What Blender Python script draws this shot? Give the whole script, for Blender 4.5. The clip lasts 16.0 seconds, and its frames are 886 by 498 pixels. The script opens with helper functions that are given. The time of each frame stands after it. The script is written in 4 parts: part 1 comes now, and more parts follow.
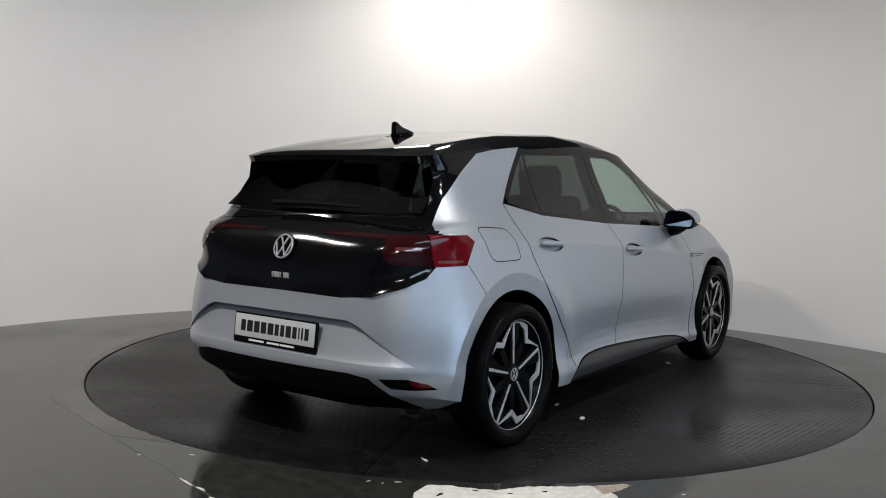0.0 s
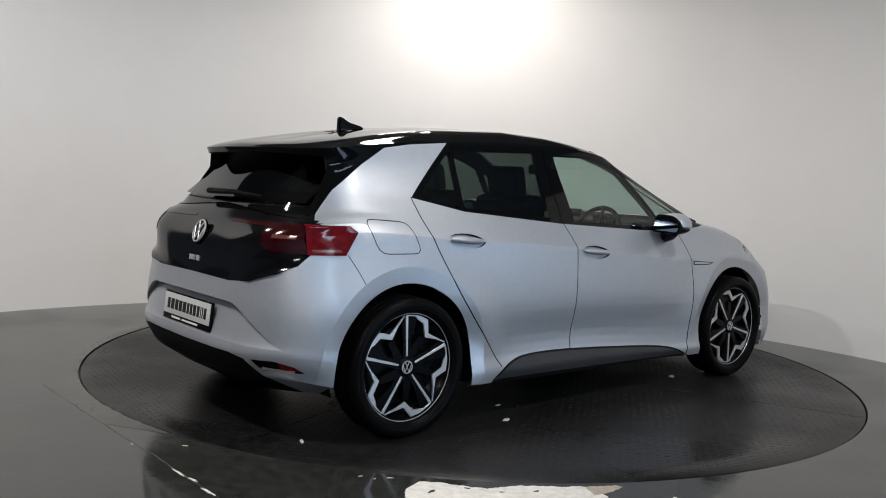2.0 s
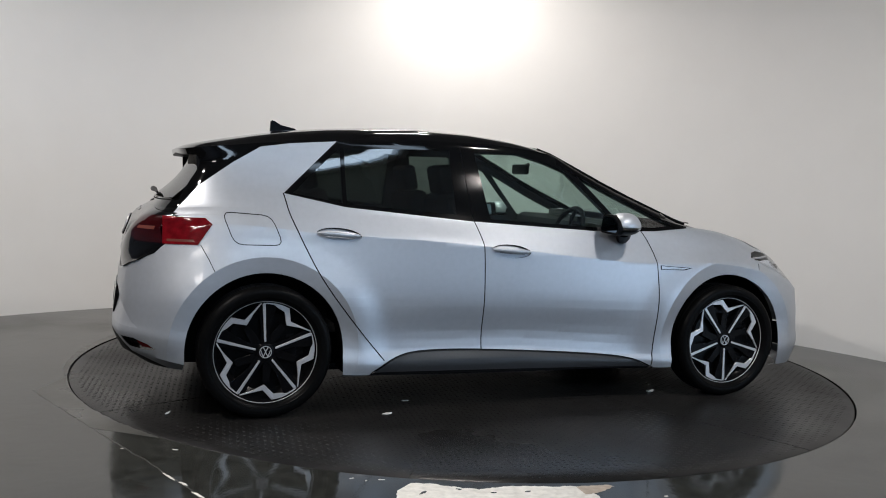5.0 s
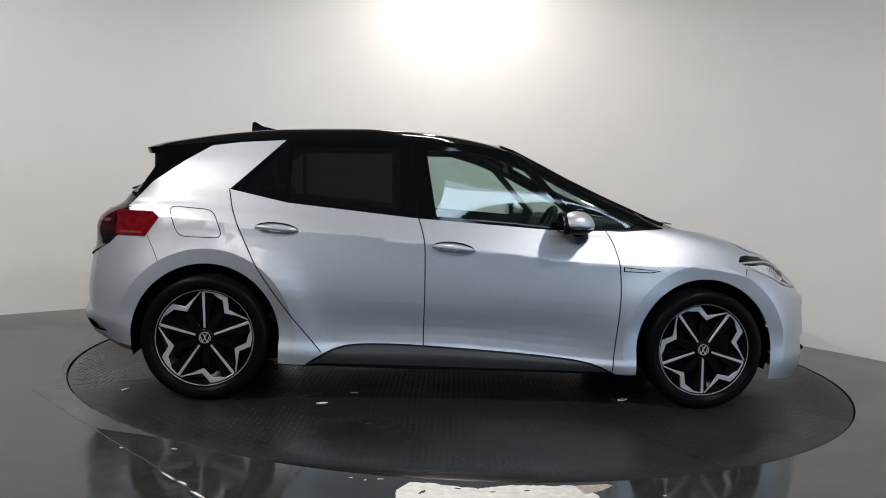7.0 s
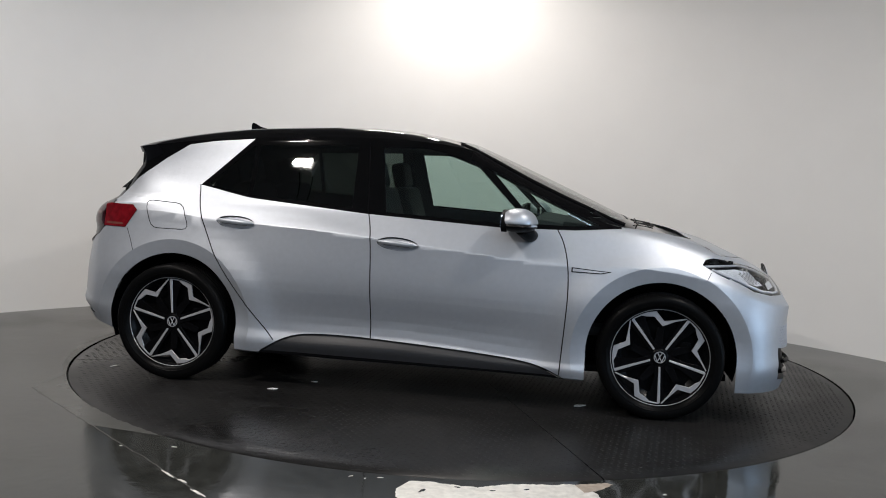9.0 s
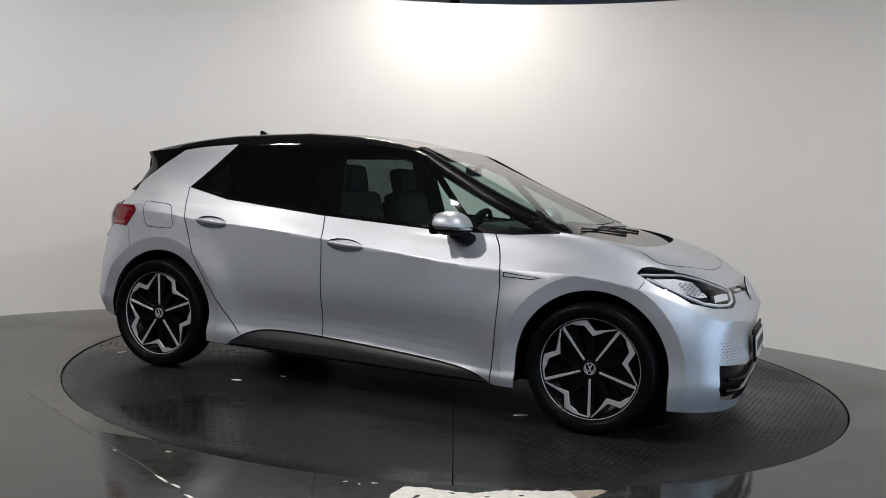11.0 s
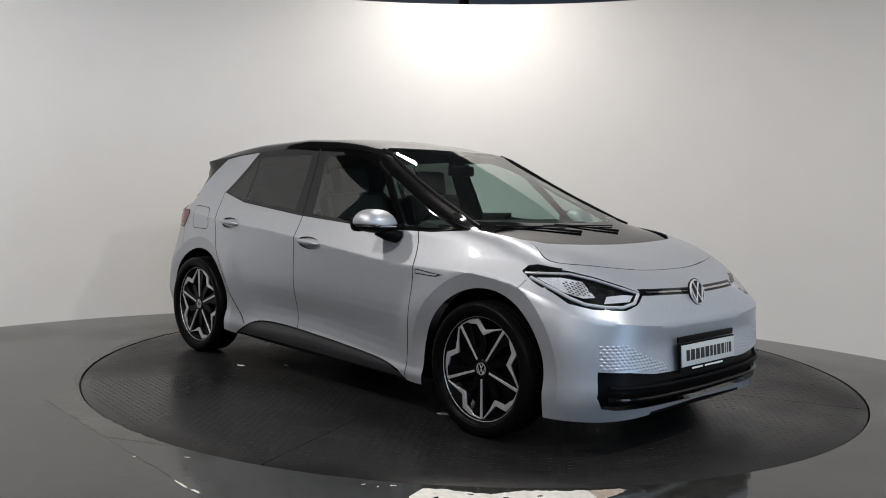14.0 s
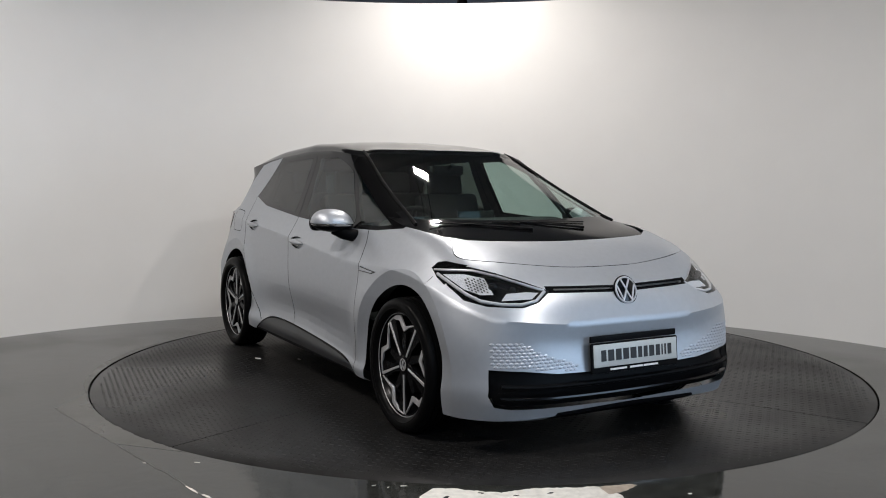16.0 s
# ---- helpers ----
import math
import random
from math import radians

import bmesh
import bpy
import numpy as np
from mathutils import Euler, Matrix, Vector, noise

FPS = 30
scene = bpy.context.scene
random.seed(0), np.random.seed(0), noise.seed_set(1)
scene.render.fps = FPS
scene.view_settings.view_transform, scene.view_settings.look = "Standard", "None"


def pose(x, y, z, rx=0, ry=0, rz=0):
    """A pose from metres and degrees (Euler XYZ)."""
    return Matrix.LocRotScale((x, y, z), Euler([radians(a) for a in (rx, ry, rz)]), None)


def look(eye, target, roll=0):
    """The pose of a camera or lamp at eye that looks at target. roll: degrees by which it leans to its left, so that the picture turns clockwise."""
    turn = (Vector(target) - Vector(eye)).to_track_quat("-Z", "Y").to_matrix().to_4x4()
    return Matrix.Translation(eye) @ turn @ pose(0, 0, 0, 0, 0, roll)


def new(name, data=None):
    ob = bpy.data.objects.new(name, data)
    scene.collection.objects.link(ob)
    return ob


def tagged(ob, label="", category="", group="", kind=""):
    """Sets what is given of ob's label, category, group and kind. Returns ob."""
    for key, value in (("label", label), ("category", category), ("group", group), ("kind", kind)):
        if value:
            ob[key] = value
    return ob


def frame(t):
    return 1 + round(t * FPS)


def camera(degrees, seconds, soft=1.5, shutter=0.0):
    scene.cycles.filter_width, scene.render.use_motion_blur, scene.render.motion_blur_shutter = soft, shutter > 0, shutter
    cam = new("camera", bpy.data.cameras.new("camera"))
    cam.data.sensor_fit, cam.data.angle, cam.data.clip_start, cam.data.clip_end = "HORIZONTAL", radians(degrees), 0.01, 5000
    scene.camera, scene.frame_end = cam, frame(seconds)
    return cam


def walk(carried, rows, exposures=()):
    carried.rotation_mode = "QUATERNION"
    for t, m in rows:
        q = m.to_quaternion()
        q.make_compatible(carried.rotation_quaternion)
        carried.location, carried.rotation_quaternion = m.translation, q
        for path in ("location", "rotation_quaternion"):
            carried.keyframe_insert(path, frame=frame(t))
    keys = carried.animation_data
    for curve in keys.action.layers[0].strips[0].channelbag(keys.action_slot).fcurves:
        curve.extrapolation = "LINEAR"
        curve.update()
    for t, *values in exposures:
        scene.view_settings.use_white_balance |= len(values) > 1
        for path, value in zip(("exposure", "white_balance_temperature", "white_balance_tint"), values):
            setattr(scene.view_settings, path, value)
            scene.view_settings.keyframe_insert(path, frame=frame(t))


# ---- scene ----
# ---- camera: on a stand, swaying by a degree or two ----
cam = camera(52.76, 16.0, soft=1.0)
EYE = (0.0, -6.112, 1.244)
# seconds, yaw, pitch, lean of the camera; turn of the turntable
TURNS = (
    (0, 2.15, -4.42, 1.29, 50.79), (0.5, 2.27, -4.38, 1.41, 47.19), (1, 2.20, -4.41, 1.49, 43.62),
    (1.5, 2.12, -4.56, 2.07, 40.13), (2, 2.02, -4.59, 2.77, 36.59), (2.5, 1.91, -4.56, 2.93, 33.08),
    (3, 1.74, -4.50, 2.80, 29.49), (3.5, 1.55, -4.50, 2.60, 25.85), (4, 1.38, -4.49, 2.34, 22.32),
    (6.5, 1.31, -4.49, 2.39, 4.26), (7, 1.30, -4.53, 2.39, 0.72), (7.5, 1.34, -4.55, 2.44, -2.86),
    (8, 1.33, -4.56, 2.42, -6.45), (8.5, 1.31, -4.57, 2.46, -10.10), (9, 1.32, -4.61, 2.53, -13.81),
    (11.5, 1.03, -4.17, 2.86, -31.68), (12, 1.06, -4.15, 2.86, -35.23), (12.5, 1.26, -4.18, 2.98, -38.83),
    (13, 1.52, -4.21, 2.99, -42.41), (13.5, 1.73, -4.16, 2.61, -46.02), (14, 1.96, -4.19, 1.67, -49.62),
    (14.5, 2.02, -4.26, 1.19, -53.05), (15, 2.08, -4.27, 0.78, -56.71), (15.5, 2.16, -4.25, 0.49, -60.21),
    (16, 2.25, -4.23, 0.26, -63.70))
walk(cam, [(t, pose(*EYE, 90 + p, 0, y) @ pose(0, 0, 0, 0, 0, r)) for t, y, p, r, _ in TURNS], exposures=[(0, 0.16), (16, 0.16)])


# ---- light: LED panels under the ceiling, daylight through roof and door, added fill behind the camera ----
world = bpy.data.worlds.new("hall")
scene.world = world
world.use_nodes = True
world.node_tree.nodes["Background"].inputs[0].default_value = (0.5, 0.55, 0.6, 1)
world.node_tree.nodes["Background"].inputs[1].default_value = 0.01


def area_lamp(name, at, aim, size, watts, colour, spread=180):
    lamp = bpy.data.lights.new(name, "AREA")
    lamp.shape, lamp.size, lamp.size_y = "RECTANGLE", *size
    lamp.energy, lamp.color, lamp.spread = watts, colour, radians(spread)
    ob = new(name, lamp)
    ob.matrix_world = look(at, aim)
    return ob


PANELS = (  # x, y, z, length, width, watts
    (-0.18, 1.6, 3.5, 0.17, 0.17, 38), (-2.7, -3.5, 3.75, 0.20, 0.10, 108), (-3.5, -1.3, 3.7, 0.3, 0.15, 42), (2.2, -2.8, 3.75, 0.20, 0.09, 64), (0.0, -0.2, 3.85, 0.6, 0.2, 28), (-1.0, 4.6, 3.9, 0.6, 0.2, 25),
    # added fill panel behind the camera, brightens the car's near side
    (-1.5, -8.2, 3.9, 1.2, 0.3, 82))
for x, y, z, a, b, w in PANELS:
    area_lamp("panel_light", (x, y, z - 0.03), (x, y, 0), (a, b), w, (1.0, 0.93, 0.882))
# first: strip mirrored in the side glass; second: added bluish fill, no known source
ROOF_AND_FILL_LIGHTS = ((2.6, -4.35, 4.15, 3.8, 0.26, 17), (3.0, -8.6, 4.15, 5.0, 1.0, 170))  # x, y, z, length, width, watts
for x, y, z, a, b, w in ROOF_AND_FILL_LIGHTS:
    area_lamp("roof_daylight", (x, y, z - 0.03), (x, y, 0), (a, b), w, (0.64, 0.81, 1.0))
DAY_DOOR = (8.86, -6.2, 1.65, 4.6, 3.1)  # x, y, z of its middle, width, height
area_lamp("door_daylight", (DAY_DOOR[0] - 0.05, *DAY_DOOR[1:3]), (0, *DAY_DOOR[1:3]), DAY_DOOR[3:], 60, (0.50, 0.72, 1.0))


# ---- materials ----
def material(name, colour, rough=0.5, metal=0.0, coat=0.0, vary=0.08, grain=40.0, bump=0.0, stains=0.0, rough_vary=0.0, spec=0.5, coat_rough=0.09):
    m = bpy.data.materials.new(name)
    m.use_nodes = True
    nt = m.node_tree
    b = nt.nodes["Principled BSDF"]
    b.inputs["Roughness"].default_value, b.inputs["Metallic"].default_value = rough, metal
    b.inputs["Coat Weight"].default_value, b.inputs["Coat Roughness"].default_value = coat, coat_rough
    b.inputs["Specular IOR Level"].default_value = spec
    co = nt.nodes.new("ShaderNodeTexCoord")
    fine = nt.nodes.new("ShaderNodeTexNoise")
    fine.inputs["Scale"].default_value, fine.inputs["Detail"].default_value = grain, 5
    big = nt.nodes.new("ShaderNodeTexNoise")
    big.inputs["Scale"].default_value, big.inputs["Detail"].default_value = grain / 25, 4
    for n in (fine, big):
        nt.links.new(co.outputs["Object"], n.inputs["Vector"])
    mixed = nt.nodes.new("ShaderNodeMath")
    mixed.operation = "MULTIPLY_ADD"
    mixed.inputs[1].default_value = 0.5
    nt.links.new(fine.outputs["Fac"], mixed.inputs[0])
    half = nt.nodes.new("ShaderNodeMath")
    half.operation = "MULTIPLY"
    half.inputs[1].default_value = 0.5
    nt.links.new(big.outputs["Fac"], half.inputs[0])
    nt.links.new(half.outputs[0], mixed.inputs[2])
    ramp = nt.nodes.new("ShaderNodeValToRGB")
    lo = [max(0, c * (1 - vary - stains)) for c in colour]
    hi = [min(1, c * (1 + vary)) for c in colour]
    ramp.color_ramp.elements[0].position, ramp.color_ramp.elements[1].position = 0.36, 0.62
    ramp.color_ramp.elements[0].color, ramp.color_ramp.elements[1].color = (*lo, 1), (*hi, 1)
    nt.links.new(mixed.outputs[0], ramp.inputs[0])
    nt.links.new(ramp.outputs[0], b.inputs["Base Color"])
    if rough_vary:
        r = nt.nodes.new("ShaderNodeMapRange")
        r.inputs["From Min"].default_value, r.inputs["From Max"].default_value = 0.38, 0.62
        r.inputs["To Min"].default_value, r.inputs["To Max"].default_value = max(0.02, rough - rough_vary), rough + rough_vary
        nt.links.new(big.outputs["Fac"], r.inputs["Value"])
        nt.links.new(r.outputs[0], b.inputs["Roughness"])
    if bump:
        bp = nt.nodes.new("ShaderNodeBump")
        bp.inputs["Strength"].default_value, bp.inputs["Distance"].default_value = 1.0, bump
        nt.links.new(fine.outputs["Fac"], bp.inputs["Height"])
        nt.links.new(bp.outputs[0], b.inputs["Normal"])
    return m


def glass_material(name, tint, ior=1.5):
    """A thin pane: tinted and clear, with a gloss that grows to the rim."""
    m = bpy.data.materials.new(name)
    m.use_nodes = True
    nt = m.node_tree
    nt.nodes.remove(nt.nodes["Principled BSDF"])
    t, g, f, power, scale, mix = (nt.nodes.new("ShaderNode" + k) for k in ("BsdfTransparent", "BsdfGlossy", "LayerWeight", "Math", "Math", "MixShader"))
    t.inputs[0].default_value = (*tint, 1)
    g.inputs["Roughness"].default_value = 0.01
    f.inputs[0].default_value = 0.5
    power.operation, scale.operation = "POWER", "MULTIPLY_ADD"
    power.inputs[1].default_value = 5.0
    straight = 2 * ((ior - 1) / (ior + 1)) ** 2
    scale.inputs[1].default_value, scale.inputs[2].default_value = 0.95 - straight, straight
    nt.links.new(f.outputs["Facing"], power.inputs[0])
    nt.links.new(power.outputs[0], scale.inputs[0])
    nt.links.new(scale.outputs[0], mix.inputs[0])
    nt.links.new(t.outputs[0], mix.inputs[1])
    nt.links.new(g.outputs[0], mix.inputs[2])
    nt.links.new(mix.outputs[0], nt.nodes["Material Output"].inputs[0])
    return m


def glow_material(name, colour, strength):
    m = bpy.data.materials.new(name)
    m.use_nodes = True
    b = m.node_tree.nodes["Principled BSDF"]
    b.inputs["Base Color"].default_value = (*colour, 1)
    b.inputs["Emission Color"].default_value, b.inputs["Emission Strength"].default_value = (*colour, 1), strength
    return m


PAINT = material("silver_paint", (0.44, 0.465, 0.50), 0.44, 0.6, coat=0.25, vary=0.03, grain=900, coat_rough=0.10)
BLACK_GLOSS = material("black_gloss", (0.003, 0.003, 0.0034), 0.09, vary=0.1, spec=0.32)
ROOF_BLACK = material("roof_black", (0.0025, 0.0025, 0.0028), 0.05, vary=0.1, spec=0.26)
PILLAR_BLACK = material("pillar_black", (0.003, 0.003, 0.0033), 0.24, vary=0.1, spec=0.05)
WHEEL_BLACK = material("wheel_black", (0.003, 0.003, 0.0034), 0.25, vary=0.2, spec=0.08)
BLACK_PLASTIC = material("black_plastic", (0.004, 0.004, 0.0045), 0.42, vary=0.15, grain=300, bump=0.0003, spec=0.06)
RUBBER = material("rubber", (0.0035, 0.0035, 0.0036), 0.34, vary=0.3, grain=60, bump=0.0003, spec=0.05)
SEAM = material("dark_gap", (0.008, 0.008, 0.008), 0.8)
CLEAR = glass_material("clear_glass", (0.62, 0.74, 0.70))
PRIVACY = glass_material("privacy_glass", (0.045, 0.05, 0.05))
TINTED = glass_material("tinted_glass", (0.10, 0.12, 0.11))
CHROME = material("chrome", (0.75, 0.75, 0.76), 0.12, 1.0, vary=0.02)
ALLOY = material("machined_alloy", (0.56, 0.56, 0.57), 0.36, 0.55, vary=0.05, grain=500)
WHITE = material("white_plastic", (0.72, 0.72, 0.70), 0.4)
PLATE = material("plate_face", (0.50, 0.52, 0.51), 0.35, vary=0.03)
LETTER = material("black_lettering", (0.01, 0.01, 0.01), 0.5)
FABRIC = material("seat_fabric", (0.008, 0.0084, 0.0095), 0.85, vary=0.2, grain=200, bump=0.0006)
LINING = material("cabin_lining", (0.02, 0.02, 0.021), 0.8, vary=0.15)
SILL = material("sill_plastic", (0.018, 0.019, 0.021), 0.42, vary=0.12, grain=80)
LENS = glass_material("lamp_cover", (0.93, 0.94, 0.95))
DIMPLE = material("silver_dimples", (0.44, 0.465, 0.51), 0.48, 0.5, vary=0.03)
# blue-tinted glass, its colour darkened to stand for a dark reflection
MIRROR_GLASS = material("blue_dimmed_mirror", (0.20, 0.27, 0.36), 0.02, 1.0, vary=0.02)
WHITE_LAMP = material("white_lens", (0.62, 0.63, 0.65), 0.2, coat=0.6, vary=0.02)
COMB = material("honeycomb", (0.60, 0.61, 0.63), 0.4, 0.1, vary=0.5, grain=220)
BAR_RED = material("light_bar_lens", (0.022, 0.0015, 0.002), 0.10, vary=0.4, grain=40)
PINK = material("pale_red_lens", (0.13, 0.04, 0.03), 0.12, coat=0.5)
RED = material("red_lens", (0.105, 0.003, 0.0055), 0.08, vary=0.45, grain=30, spec=0.3)
RED_DARK = material("smoked_red_lens", (0.022, 0.0012, 0.002), 0.10, vary=0.4, grain=40)
WALL_PAINT = material("white_wall_paint", (0.78, 0.775, 0.755), 0.55, vary=0.015, grain=3, bump=0.0008)
FLOOR_PAINT = material("grey_floor_paint", (0.030, 0.031, 0.028), 0.15, vary=0.22, grain=16, bump=0.0005, stains=0.25, rough_vary=0.10, spec=0.42)
TAN = material("tan_primer", (0.36, 0.30, 0.24), 0.6, vary=0.25, grain=30)
WORN_FLOOR = material("worn_floor_paint", (0.055, 0.055, 0.050), 0.30, vary=0.2, grain=20, rough_vary=0.1)
STEEL = material("dark_tread_plate", (0.0115, 0.0112, 0.011), 0.37, vary=0.3, grain=14, bump=0.0003, stains=0.3, rough_vary=0.14, spec=0.22)
CHIPPED = material("bare_white_primer", (0.62, 0.60, 0.55), 0.6, vary=0.2, grain=30)
CEILING = material("grey_ceiling", (0.55, 0.55, 0.54), 0.8, vary=0.06, grain=4)
HALL = material("hall_wall", (0.25, 0.29, 0.36), 0.8, vary=0.1, grain=4)
LED = glow_material("led_panel", (1.0, 0.97, 0.92), 14)
DAY = glow_material("daylight_pane", (0.60, 0.78, 1.0), 2.5)


# ---- mesh helpers ----
from mathutils.geometry import tessellate_polygon as tessellate

def mesh_from(name, verts, faces, mat, angle=35):
    me = bpy.data.meshes.new(name)
    me.from_pydata([tuple(map(float, v)) for v in verts], [], [tuple(f) for f in faces])
    for m in (mat if isinstance(mat, (list, tuple)) else [mat]):
        me.materials.append(m)
    me.shade_smooth()
    me.set_sharp_from_angle(angle=radians(angle))
    return me


def part(name, data, mat, parent=None, label="", m=None, kind="", angle=35):
    """One mesh object from a bmesh or (verts, faces)."""
    if isinstance(data, bmesh.types.BMesh):
        me = bpy.data.meshes.new(name)
        data.to_mesh(me)
        data.free()
        me.materials.append(mat)
        me.shade_smooth()
        me.set_sharp_from_angle(angle=radians(angle))
    elif isinstance(data, bpy.types.Mesh):
        me = data
    else:
        me = mesh_from(name, *data, mat, angle)
    ob = new(name, me)
    if parent:
        ob.parent = parent
    if m:
        ob.matrix_local = m
    return tagged(ob, label, kind=kind)


def empty(name, label, category, m=None, parent=None):
    ob = new(name)
    ob.empty_display_size = 0.1
    if parent:
        ob.parent = parent
    if m:
        ob.matrix_local = m
    return tagged(ob, label, category)


def box(size, at=(0, 0, 0), bevel=0.0, seg=2, turn=None, bm=None):
    bm = bm or bmesh.new()
    m = Matrix.Translation(at) @ (turn or Matrix()) @ Matrix.Diagonal((*size, 1))
    r = bmesh.ops.create_cube(bm, size=1, matrix=m)
    if bevel:
        bmesh.ops.bevel(bm, geom=list({e for v in r["verts"] for e in v.link_edges}), offset=bevel, segments=seg, affect="EDGES", profile=0.6)
    return bm


def lathe(profile, steps=48, axis="y"):
    """Turn (radius, along) pairs round an axis."""
    verts, faces = [], []
    for i in range(steps):
        a = 2 * math.pi * i / steps
        for r, h in profile:
            verts.append((r * math.cos(a), h, r * math.sin(a)) if axis == "y" else (r * math.cos(a), r * math.sin(a), h))
    k = len(profile)
    for i in range(steps):
        for j in range(k - 1):
            q = (i * k + j, i * k + j + 1, (i + 1) % steps * k + j + 1, (i + 1) % steps * k + j)
            faces.append(q if axis == "y" else q[::-1])
    return verts, faces


def prism(outline, y0, y1, axes="xz"):
    """An outline in two axes, given depth along the third."""
    n = len(outline)

    def at(p, d):
        return {"xz": (p[0], d, p[1]), "yz": (d, p[0], p[1]), "xy": (p[0], p[1], d)}[axes]
    bm = bmesh.new()
    lo, hi = [bm.verts.new(at(p, y0)) for p in outline], [bm.verts.new(at(p, y1)) for p in outline]
    bm.faces.new(lo), bm.faces.new(hi[::-1])
    for i in range(n):
        bm.faces.new((lo[i], hi[i], hi[(i + 1) % n], lo[(i + 1) % n]))
    bmesh.ops.recalc_face_normals(bm, faces=bm.faces)
    return bm


def tube(points, radius, steps=10):
    verts, faces = [], []
    pts = [Vector(p) for p in points]
    for i, p in enumerate(pts):
        d = (pts[min(i + 1, len(pts) - 1)] - pts[max(i - 1, 0)]).normalized()
        a = d.orthogonal().normalized() if i == 0 else (a - d * a.dot(d)).normalized()
        b = d.cross(a)
        r = float(radius[i] if isinstance(radius, (list, tuple)) else radius)
        verts += [p + r * (math.cos(k * 2 * math.pi / steps) * a + math.sin(k * 2 * math.pi / steps) * b) for k in range(steps)]
    for i in range(len(pts) - 1):
        for k in range(steps):
            k2 = (k + 1) % steps
            faces.append((i * steps + k, i * steps + k2, (i + 1) * steps + k2, (i + 1) * steps + k))
    faces.append(tuple(range(steps))[::-1])
    faces.append(tuple((len(pts) - 1) * steps + k for k in range(steps)))
    return verts, faces


# ---- the place: curved white backdrop wall in a grey hall ----
RIM = 2.495
WALL_C, WALL_R, WALL_H = (-0.33, -1.73), 4.27, 2.95


def build_place():
    # floor, one sheet with a round pit for the turntable
    verts, faces = [], []
    rings = [2.505, 2.53, 2.8, 3.3, 4.2, 6.0, 9.0, 14.0]
    n = 192
    for r in rings:
        verts += [(r * math.cos(2 * math.pi * i / n), r * math.sin(2 * math.pi * i / n), 0.0) for i in range(n)]
    lip = len(verts)
    verts += [(2.505 * math.cos(2 * math.pi * i / n), 2.505 * math.sin(2 * math.pi * i / n), -0.09) for i in range(n)]
    for k in range(len(rings) - 1):
        for i in range(n):
            j = (i + 1) % n
            faces.append((k * n + i, (k + 1) * n + i, (k + 1) * n + j, k * n + j))
    for i in range(n):
        faces.append((i, (i + 1) % n, lip + (i + 1) % n, lip + i))
    faces.append(tuple(lip + i for i in range(n)))
    tagged(part("floor", (verts, faces), FLOOR_PAINT), "glossy worn grey painted concrete floor", "floor", kind="structure")
    # the curved wall, with thickness
    line = [(WALL_C[0] + WALL_R * math.cos(a), WALL_C[1] + WALL_R * math.sin(a)) for a in np.linspace(radians(-6), radians(158), 137)]
    verts, faces = [], []
    for i, (x, y) in enumerate(line):
        d = Vector((x - WALL_C[0], max(y - WALL_C[1], 0))).normalized() * 0.12
        verts += [(x, y, 0), (x, y, WALL_H), (x + d.x, y + d.y, WALL_H), (x + d.x, y + d.y, 0)]
        if i:
            for k in range(3):
                faces.append((4 * i - 4 + k, 4 * i + k, 4 * i + k + 1, 4 * i - 4 + k + 1)[::-1])
    tagged(part("wall_curved", (verts, faces), WALL_PAINT), "plain white curved backdrop wall, open at the top", "wall", kind="structure")
    # hall shell
    for name, size, at in (("wall_north", (22, 0.2, 4.5), (0, 6.6, 2.2)), ("wall_south", (22, 0.2, 4.5), (0, -12.2, 2.2)),
                           ("wall_east", (0.2, 19, 4.5), (9.0, -2.8, 2.2)), ("wall_west", (0.2, 19, 4.5), (-9.0, -2.8, 2.2))):
        tagged(part(name, box(size, at), HALL), "plain grey hall wall", "wall", kind="structure")
    tagged(part("ceiling", box((22, 19, 0.2), (0, -2.8, 4.4)), CEILING), "flat grey hall ceiling", "ceiling", kind="structure")
    tagged(part("ceiling_pipe", tube([(-0.2, 4.2, 0.02), (-0.2, 4.2, 4.3)], 0.06, 14), BLACK_PLASTIC), "dark grey steel pipe behind the curved wall", "pipe")
    # roof light strip, and the added fill one behind the camera
    for x, y, z, a, b, _ in ROOF_AND_FILL_LIGHTS:
        light = empty("roof_light", "long roof light placed out of view, bright with bluish daylight", "roof light", pose(x, y, z))
        tagged(light, kind="structure")
        part("frame", box((a + 0.12, b + 0.12, 0.06), (0, 0, 0.06), 0.01), WHITE, light)
        for k in range(4):
            part("pane", box((a / 4 - 0.03, b, 0.012), (a * (k - 1.5) / 4, 0, 0.012)), DAY, light)
    # wide glazed door to the yard, in the east wall
    door = empty("door_1", "wide glazed hall door bright with bluish daylight", "door", pose(*DAY_DOOR[:3]))
    tagged(door, kind="structure")
    a, b = DAY_DOOR[3:]
    for y in (-a / 2 - 0.05, a / 2 + 0.05):
        part("door_frame", box((0.10, 0.10, b + 0.2), (0, y, 0), 0.01), WHITE, door)
    part("lintel", box((0.10, a, 0.10), (0, 0, b / 2 + 0.05), 0.01), WHITE, door)
    for k in range(4):
        part("pane", box((0.012, a / 4 - 0.05, b - 0.04), (0.02, a * (k - 1.5) / 4, 0)), DAY, door)
    # lamps; the last is the added fill panel
    for x, y, z, a, b, w in PANELS:
        lamp = empty("ceiling_light", "white LED panel placed out of view under the ceiling", "lamp", pose(x, y, z))
        tagged(lamp, group="LED panels")
        part("housing", box((a + 0.06, b + 0.06, 0.05), (0, 0, 0.04), 0.008), WHITE, lamp)
        part("diffuser", box((a, b, 0.012), (0, 0, 0.006)), LED, lamp)
